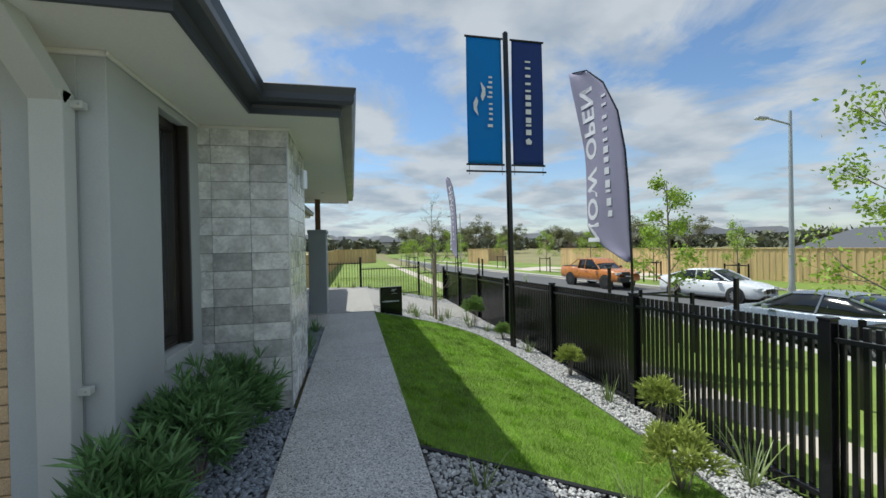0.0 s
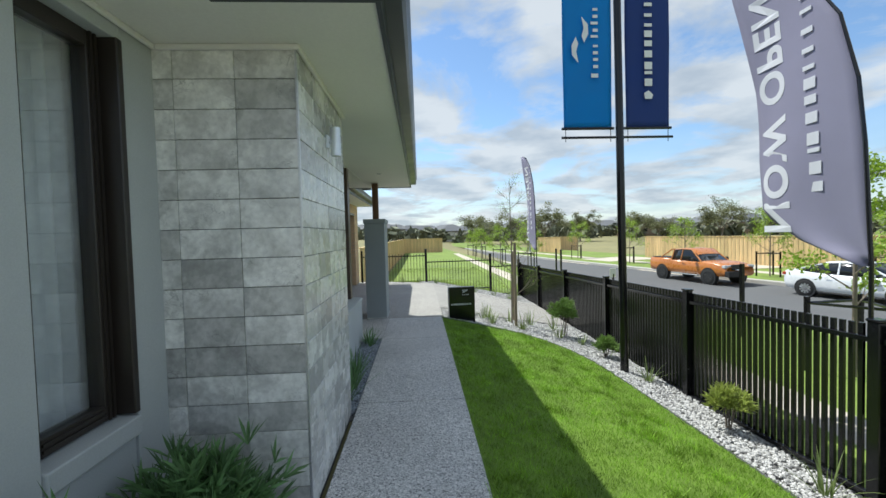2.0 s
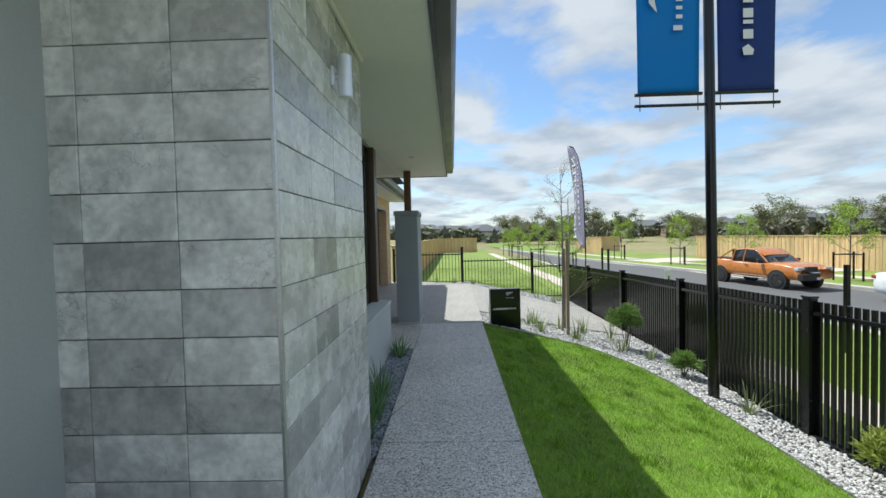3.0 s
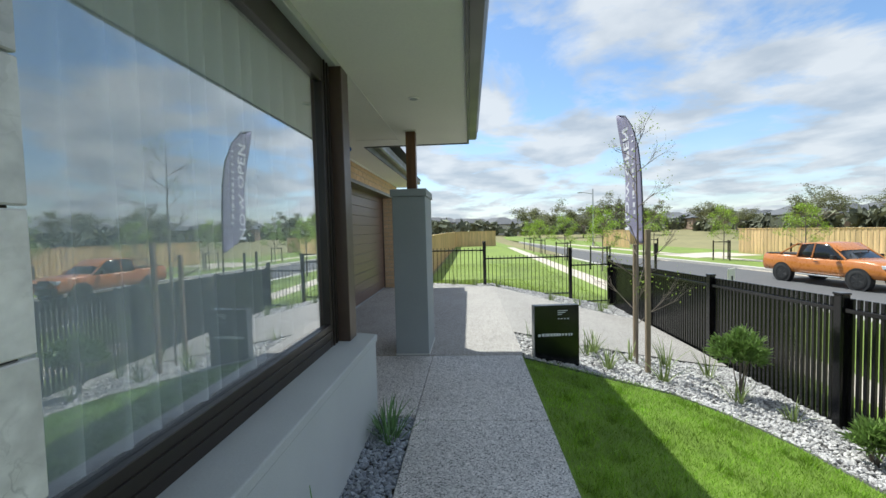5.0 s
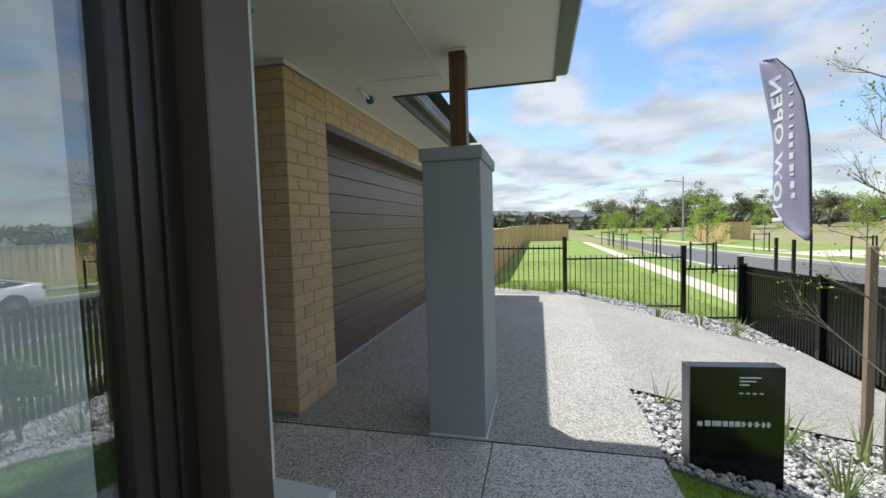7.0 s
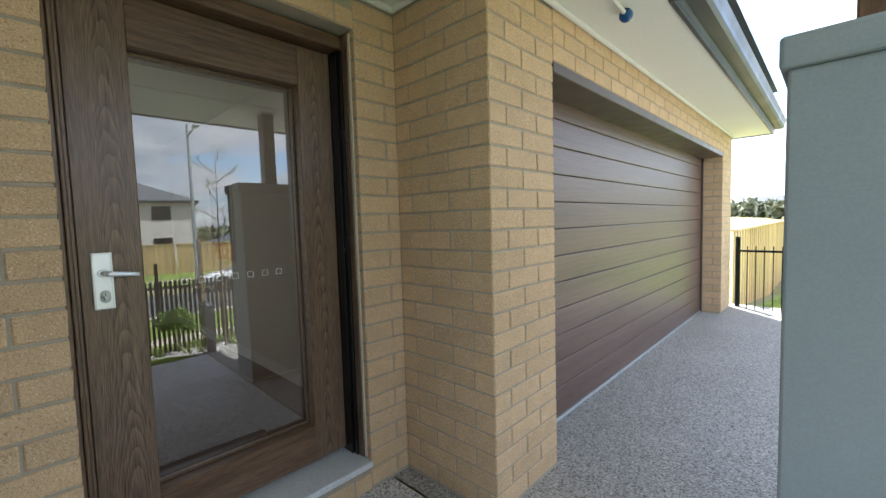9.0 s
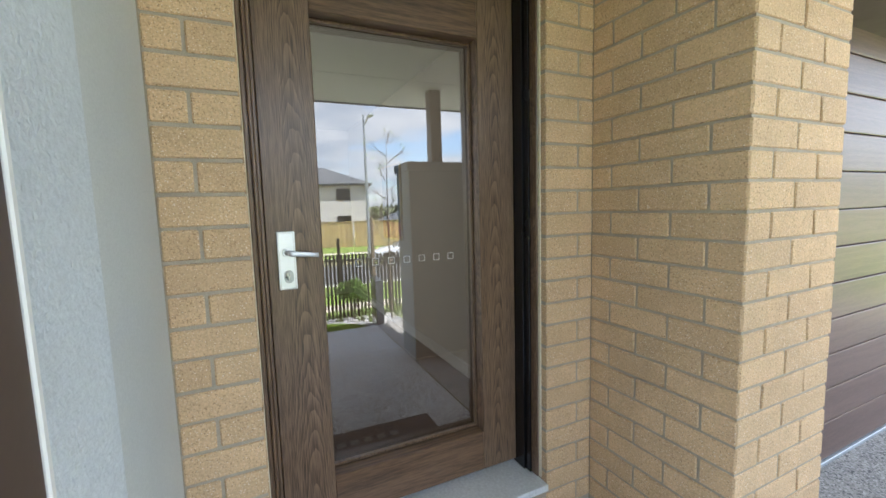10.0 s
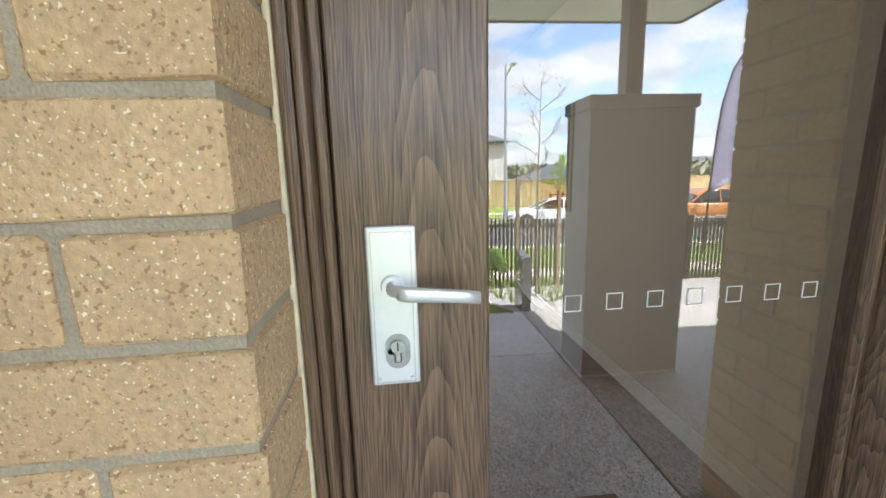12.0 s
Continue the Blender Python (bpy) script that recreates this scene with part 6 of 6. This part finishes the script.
def ute(label, at, turn, size=0.92):
    body = [(-2.70, 0.86, 0.55, 1.20), (-2.6, 0.93, 0.48, 1.24), (-0.95, 0.95, 0.45, 1.24), (-0.9, 0.95, 0.45, 1.16), (0.9, 0.95, 0.45, 1.14), (1.2, 0.95, 0.45, 1.18), (1.9, 0.93, 0.46, 1.14), (2.35, 0.90, 0.46, 1.06), (2.58, 0.80, 0.5, 0.92)]
    cabin = [(-1.0, 0.84, 0.66, 1.15, 1.30), (-0.92, 0.85, 0.68, 1.15, 1.74), (-0.3, 0.86, 0.69, 1.14, 1.80), (0.35, 0.86, 0.68, 1.13, 1.77), (0.75, 0.85, 0.66, 1.13, 1.5), (1.15, 0.83, 0.66, 1.13, 1.2)]
    pillars = [(1.1, 0.84, 0.67, 1.15, 1.78, 0.32), (-0.25, 0.87, 0.69, 1.15, 1.80, -0.25), (-0.95, 0.86, 0.68, 1.15, 1.76, -0.9)]
    ex = {"painted": True, "boxes": [("headlight", LAMPGLASS, 0.50, 0.86, 2.34, 2.54, 0.88, 1.02), ("grille", PLASTIC, 0.0, 0.52, 2.46, 2.64, 0.80, 1.05), ("bull_bar", PLASTIC, 0.0, 0.85, 2.50, 2.75, 0.46, 0.74), ("light_bar", LAMPGLASS, 0.0, 0.38, 2.62, 2.76, 0.78, 0.83), ("mirror", PLASTIC, 0.95, 1.13, 0.72, 0.86, 1.14, 1.32), ("side_step", STEELGREY, 0.88, 1.0, -0.85, 1.0, 0.40, 0.45), ("door_handle", PLASTIC, 0.94, 0.97, -0.1, 0.1, 0.98, 1.02), ("tray_cover", PLASTIC, 0.0, 0.84, -2.55, -1.02, 1.24, 1.27), ("number_plate", WHITEINK, 0.0, 0.18, 2.74, 2.765, 0.50, 0.60)]}
    c = build_car("pickup_truck", label, at, turn, size, ORANGE, body, cabin, (-1.6, 1.62), 0.40, pillars, RIMDARK, 6, ex)
    for s in (-1, 1):
        bm = bmesh.new()
        rod(bm, (s * 0.72, -1.05, 1.72), (s * 0.86, -1.75, 1.26), 0.035, 0.035, 8)
        part("sports_bar", bm, ORANGE, c)
    part("sports_hoop", rod(bmesh.new(), (-0.72, -1.05, 1.72), (0.72, -1.05, 1.72), 0.03, seg=8), ORANGE, c)
    return c


ute("parked orange dual cab pickup with dark wheels", (14.35, 21.15, ROADZ), 188)
sedan("car", "parked white four door sedan at the far kerb", (15.75, 14.6, ROADZ), 193, WHITEPAINT)
sedan("car", "parked dark grey sedan at the near kerb", (11.2, 7.2, ROADZ), 4, GREYPAINT)


# ---- street furniture ----
def street_lamp(x, y, z, h, reach):
    l = thing("street_lamp", "grey steel street lamp with a flat head", "street lamp", (x, y, z), group="street lamps")
    part("pole", rod(bmesh.new(), (0, 0, -0.1), (0, 0, h), 0.11, 0.055, 16), STEELGREY, l)
    part("base_plate", rod(bmesh.new(), (0, 0, 0), (0, 0, 0.5), 0.13, seg=16), STEELGREY, l)
    part("arm", rod(bmesh.new(), (0, 0.0, h - 0.55), (reach, 0, h - 0.35), 0.035, seg=8), STEELGREY, l)
    hd = part("head", box(bmesh.new(), min(reach, reach - 0.5), max(reach, reach - 0.5), -0.12, 0.12, h - 0.42, h - 0.32, 0.02), STEELGREY, l)
    part("lens", box(bmesh.new(), min(reach, reach - 0.45) + 0.03, max(reach, reach - 0.45) - 0.03, -0.09, 0.09, h - 0.43, h - 0.42), LAMPGLASS, hd)
    return l


street_lamp(17.6, 12.7, -1.0, 7.6, -1.2)
street_lamp(14.2, 52.0, -1.0, 6.6, -1.2)
fs = thing("lot_sign", "small white lot notice on a short post", "sign", (8.0, 17.2, -1.0), 40)
part("post", box(bmesh.new(), -0.04, 0.04, -0.03, 0.03, -0.1, 0.75, 0.004), BLACK, fs)
part("board", box(bmesh.new(), -0.26, 0.26, -0.015, 0.015, 0.62, 0.98, 0.004), FARWALL, fs)


def paling_fence(name, line, h, label):
    f = tagged(new(name), label, "fence", kind="structure")
    f["category"] = "fence"
    n = 0
    bm = bmesh.new()
    for (xa, ya), (xb, yb) in zip(line, line[1:]):
        a, b = Vector((xa, ya)), Vector((xb, yb))
        L = (b - a).length
        k = int(L / 0.145)
        d = (b - a).normalized()
        for i in range(k):
            p = a + d * (i * 0.145 + 0.07)
            base = PALE_Z
            off = 0.010 if i % 2 else -0.010
            nrm = Vector((-d.y, d.x)) * off
            q = [(p.x - d.x * 0.07 + nrm.x, p.y - d.y * 0.07 + nrm.y), (p.x + d.x * 0.07 + nrm.x, p.y + d.y * 0.07 + nrm.y)]
            t = Vector((-d.y, d.x)) * 0.016
            vs = []
            for zz in (base - 0.1, base + h):
                for (x, y) in q:
                    for s in (0, 1):
                        vs.append(bm.verts.new((x + t.x * s, y + t.y * s, zz)))
            for fc in ((0, 2, 6, 4), (1, 5, 7, 3), (0, 4, 5, 1), (2, 3, 7, 6), (4, 6, 7, 5)):
                bm.faces.new([vs[j] for j in fc])
    ob = part("palings", bm, PALING, f)
    tagged(ob, "upright pine palings", kind="stuff")
    for (xa, ya), (xb, yb) in zip(line, line[1:]):
        L = math.hypot(xb - xa, yb - ya)
        bm = bmesh.new()
        box(bm, 0, L, -0.04, 0.06, PALE_Z + h, PALE_Z + h + 0.03)
        bm.transform(Matrix.Translation((xa, ya, 0)) @ Matrix.Rotation(math.atan2(yb - ya, xb - xa), 4, "Z"))
        part("capping", bm, PALING, f)
    return f


PALE_Z = -0.95
paling_fence("fence_far", [(31, -6), (24.4, 13.3), (21.6, 21.0), (20.6, 31.0), (20.0, 36)], 1.85, "new pine paling fence across the street")
paling_fence("fence_far_end", [(16.2, 46.5), (15.2, 52.0), (22, 56)], 1.8, "pine paling fence at the far corner lot")
PALE_Z = -0.7
paling_fence("fence_lot", [(-1.75, 15.2), (-1.6, 52.0), (3.2, 52.5)], 1.8, "pine paling fence along the vacant lot")


# ---- far houses, trees and hills ----
def house(name, label, x, y, z, w, d, h, turn, wall_mat, storeys=1, group="houses across the street"):
    hs = thing(name, label, "house", (x, y, z), turn, group)
    part("wall", box(bmesh.new(), -w / 2, w / 2, -d / 2, d / 2, -0.3, h, 0.02), wall_mat, hs)
    e = 0.5
    bm = bmesh.new()
    rise = min(w, d) * 0.24
    lo = [bm.verts.new(p) for p in ((-w / 2 - e, -d / 2 - e, h), (w / 2 + e, -d / 2 - e, h), (w / 2 + e, d / 2 + e, h), (-w / 2 - e, d / 2 + e, h))]
    s = (w - d) / 2
    if s > 0:
        hi = [bm.verts.new((-s, 0, h + rise)), bm.verts.new((s, 0, h + rise))]
        for f in ((lo[0], lo[1], hi[1], hi[0]), (lo[1], lo[2], hi[1]), (lo[2], lo[3], hi[0], hi[1]), (lo[3], lo[0], hi[0])):
            bm.faces.new(f)
    else:
        hi = [bm.verts.new((0, s, h + rise)), bm.verts.new((0, -s, h + rise))]
        for f in ((lo[0], lo[1], hi[0]), (lo[1], lo[2], hi[1], hi[0]), (lo[2], lo[3], hi[1]), (lo[3], lo[0], hi[0], hi[1])):
            bm.faces.new(f)
    bm.faces.new(list(reversed(lo)))
    part("roof", bm, FARROOF, hs)
    part("fascia", box(bmesh.new(), -w / 2 - e - 0.02, w / 2 + e + 0.02, -d / 2 - e - 0.02, d / 2 + e + 0.02, h - 0.18, h - 0.004), GUTTER, hs)
    for fl in range(storeys):
        for i in range(3):
            for s in (-1, 1):
                xx = -w / 2 + w * (0.2 + 0.3 * i)
                win = part("window", box(bmesh.new(), xx - 0.7, xx + 0.7, s * d / 2 - 0.06, s * d / 2 + 0.06, 0.9 + fl * 2.8, 2.1 + fl * 2.8, 0.02), DARKFRAME, hs)
                part("pane", box(bmesh.new(), xx - 0.62, xx + 0.62, s * (d / 2 + 0.062) - 0.004, s * (d / 2 + 0.062) + 0.004, 0.98 + fl * 2.8, 2.02 + fl * 2.8), CARGLASS, win)
    return hs


house("two_storey_house", "white two storey house with a dark hip roof", 44, 12.5, -0.8, 12, 9, 5.4, 100, FARWALL, 2)
house("single_storey_house", "pale single storey house with a grey hip roof", 55, 31, -2.6, 15, 10, 2.7, 118, FARWALL)
house("single_storey_house", "pale single storey house with a grey hip roof", 46, 0, -0.9, 15, 10, 2.7, 100, FARWALL)
rg = np.random.default_rng(12)
for i in range(34):
    a = radians(-14 + 66 * (i + rg.uniform(-0.3, 0.3)) / 33)
    dist = rg.uniform(130, 210)
    x, y = 8 + math.sin(a) * dist, 8 + math.cos(a) * dist
    house("distant_house", "distant low suburban house with grey roof", x, y, ground_z(x, y) + 0.3, rg.uniform(12, 18), rg.uniform(9, 12), 3.0, rg.uniform(0, 180), FARWALL if i % 3 else FARWALL2, 1, "distant houses")


def gum_tree(x, y, z, h, crown, seed):
    """A spreading gum tree: bare limbs, leaf clumps in separate tiers."""
    rg = np.random.default_rng(seed)
    t = thing("gum_tree", "tall spreading gum tree with open olive crown", "tree", (x, y, z), group="gum trees")
    bm = bmesh.new()
    spots = []
    rod(bm, (0, 0, -0.3), (rg.normal(0, 0.2), rg.normal(0, 0.2), h * 0.4), h * 0.035, h * 0.022, 8)
    for k in range(8):
        a = k * 0.8 + rg.uniform(-0.3, 0.3)
        d = Vector((math.cos(a) * 0.9, math.sin(a) * 0.9, rg.uniform(0.45, 1.2))).normalized()
        limb(bm, rg, Vector((0, 0, h * rg.uniform(0.25, 0.42))), d, crown * rg.uniform(0.45, 0.75), h * 0.012, 2, spots, 0.5)
    part("trunk", bm, BARK, t)
    vs, fs = [], []
    for p, d in spots:
        v2, f2 = leaf_cards(rg, [(p, d)], 75, crown * 0.085, h * 0.03)
        k = len(vs)
        v2 = [(a, b, p.z + (c - p.z) * 0.55) for a, b, c in v2]
        vs += v2
        fs += [tuple(q + k for q in f) for f in f2]
    raw_part("crown", vs, fs, LEAF_GUM, t)


for i, (x, y, h, c) in enumerate(((15.5, 96, 9.5, 8), (24, 92, 8.0, 7), (31, 100, 10.0, 8), (38, 95, 8.5, 6.5), (50, 92, 8, 6.5), (64, 84, 9, 8), (76, 80, 8, 7), (60, 100, 7, 6))):
    gum_tree(x, y, ground_z(x, y) - 0.2, h * 0.72, c * 0.78, 300 + i)


def far_wood():
    rg = np.random.default_rng(77)
    vs, fs = [], []
    for i in range(900):
        a = radians(rg.uniform(-16, 75))
        dist = rg.uniform(110, 190) if i % 3 else rg.uniform(190, 320)
        x, y = 8 + math.sin(a) * dist, 8 + math.cos(a) * dist
        z = ground_z(x, y)
        h = rg.uniform(1.5, 4.0)
        r = h * rg.uniform(0.35, 0.7)
        for _ in range(60):
            c = np.array([x + rg.normal(0, r * 0.5), y + rg.normal(0, r * 0.5), z + h * rg.uniform(0.1, 1) * (0.75 + 0.25 * rg.uniform())])
            s = rg.uniform(0.35, 0.8)
            u = rg.normal(0, s, 3)
            w = rg.normal(0, s, 3)
            k = len(vs)
            vs += [tuple(c - u), tuple(c + w), tuple(c + u), tuple(c - w)]
            fs.append((k, k + 1, k + 2, k + 3))
    tagged(new("far_woodland", raw_mesh("far_woodland", vs, fs, LEAF_FAR)), "distant belt of dark olive trees", "woodland", kind="stuff")


far_wood()


# ---- stone tiles and bricks ----
def tile_mesh(w, h, t, name, mat, bevel=0.002):
    return mesh_of(name, box(bmesh.new(), -w / 2, w / 2, -t / 2, t / 2, -h / 2, h / 2, bevel), mat)


def build_tiles():
    col = bpy.data.objects["wall_column"]
    full = tile_mesh(0.3095, 0.1528, 0.012, "stone_tile", TILE)
    nar = tile_mesh(0.098, 0.1528, 0.012, "stone_tile", TILE)
    rt = random.Random(3)
    for r in range(16):
        z = 2.490 - 0.1562 * (r + 0.5)
        for c in range(3):
            if c < 2:
                x, me = -0.3635 - 0.155 - 0.3125 * c, full
            else:
                x, me = -0.3635 - 0.625 - 0.049, nar
            ob = new("stone_tile", me)
            ob.parent = col
            ob.matrix_world = pose(x, 3.484 + rt.uniform(-0.001, 0.001), z)
        for c in range(4):
            ob = new("stone_tile", full)
            ob.parent = col
            ob.matrix_world = pose(-0.359 + rt.uniform(-0.001, 0.001), 3.495 + 0.155 + 0.3115 * c, z, 0, 0, 90)


build_tiles()

COURSE, LONG, JOINT = 0.0945, 0.264, 0.010
BRICK_ME = {}


def brick_mesh(length, depth):
    """A worn brick with slightly uneven arrises; one mesh for each size."""
    key = (round(length, 3), depth)
    if key not in BRICK_ME:
        bm = box(bmesh.new(), -length / 2, length / 2, 0.0, depth, -(COURSE - JOINT) / 2, (COURSE - JOINT) / 2, 0.004, 1)
        rb = random.Random(int(key[0] * 1000))
        for v in bm.verts:
            v.co += Vector((rb.uniform(-1, 1), rb.uniform(-0.6, 0.6), rb.uniform(-1, 1))) * 0.0014
        BRICK_ME[key] = mesh_of("brick", bm, BRICK)
    return BRICK_ME[key]


def lay(owner, along, fixed, u0, u1, z0, z1, phase, depth=0.04):
    """Lays bricks in half bond on the face of a wall that looks to +x (along 'y') or to -y (along 'x')."""
    rows = int(round((z1 - z0) / COURSE))
    rb = random.Random(int(abs(u0 * 100 + z0 * 10)))
    for r in range(rows):
        z = z0 + COURSE * (r + 0.5)
        if z + COURSE * 0.4 > SOFF:
            break
        u = u0 - (LONG * ((phase + 0.5 * (r % 2)) % 1.0))
        spans = []
        while u < u1 - 0.02:
            a, b = max(u, u0), min(u + LONG - JOINT, u1)
            if b - a > 0.012:
                spans.append([a, b])
            u += LONG
        # no slivers at the ends
        if len(spans) > 1 and spans[0][1] - spans[0][0] < 0.06:
            first = spans.pop(0)
            spans[0][0] = first[0]
        if len(spans) > 1 and spans[-1][1] - spans[-1][0] < 0.05:
            last = spans.pop()
            spans[-1][1] = last[1]
        for a, b in spans:
            ob = new("brick", brick_mesh(b - a, depth))
            ob.parent = owner
            mid = (a + b) / 2
            off = rb.uniform(-0.0015, 0.001)
            if along == "y":
                ob.matrix_world = pose(fixed + off, mid, z, 0, 0, 90)
            else:
                ob.matrix_world = pose(mid, fixed - off, z)


lay(wall_door, "y", BX, 7.246, 7.468, 0.016, SOFF, 0.121, 0.17)
lay(wall_door_r, "y", BX, 8.572, 8.825, 0.016, SOFF, 0.326)
lay(wall_door_h, "y", BX, 7.47, 8.57, 2.33, SOFF + 0.1, 0.2)
lay(wall_door_b, "y", BX, 7.47, 8.57, 0.0, 0.13, 0.2)
lay(wall_return, "x", 8.82, -2.338, -1.722, 0.016, SOFF, 0.1)
lay(wall_pier, "y", -1.72, 8.822, 9.384, 0.016, SOFF, 0.0)
lay(wall_lintel, "y", -1.72, 9.39, 14.048, 2.215, SOFF + 0.1, 0.0)
lay(wall_pier_r, "y", -1.72, 14.056, 14.694, 0.016, SOFF, 0.0)
lay(wall_left, "x", 2.155, -2.6, -1.566, -0.02, SOFF, 0.3)
# brick reveals beside the garage door and the front door
lay(wall_pier_r, "x", 14.05, -1.955, -1.722, 0.016, 2.16, 0.0)
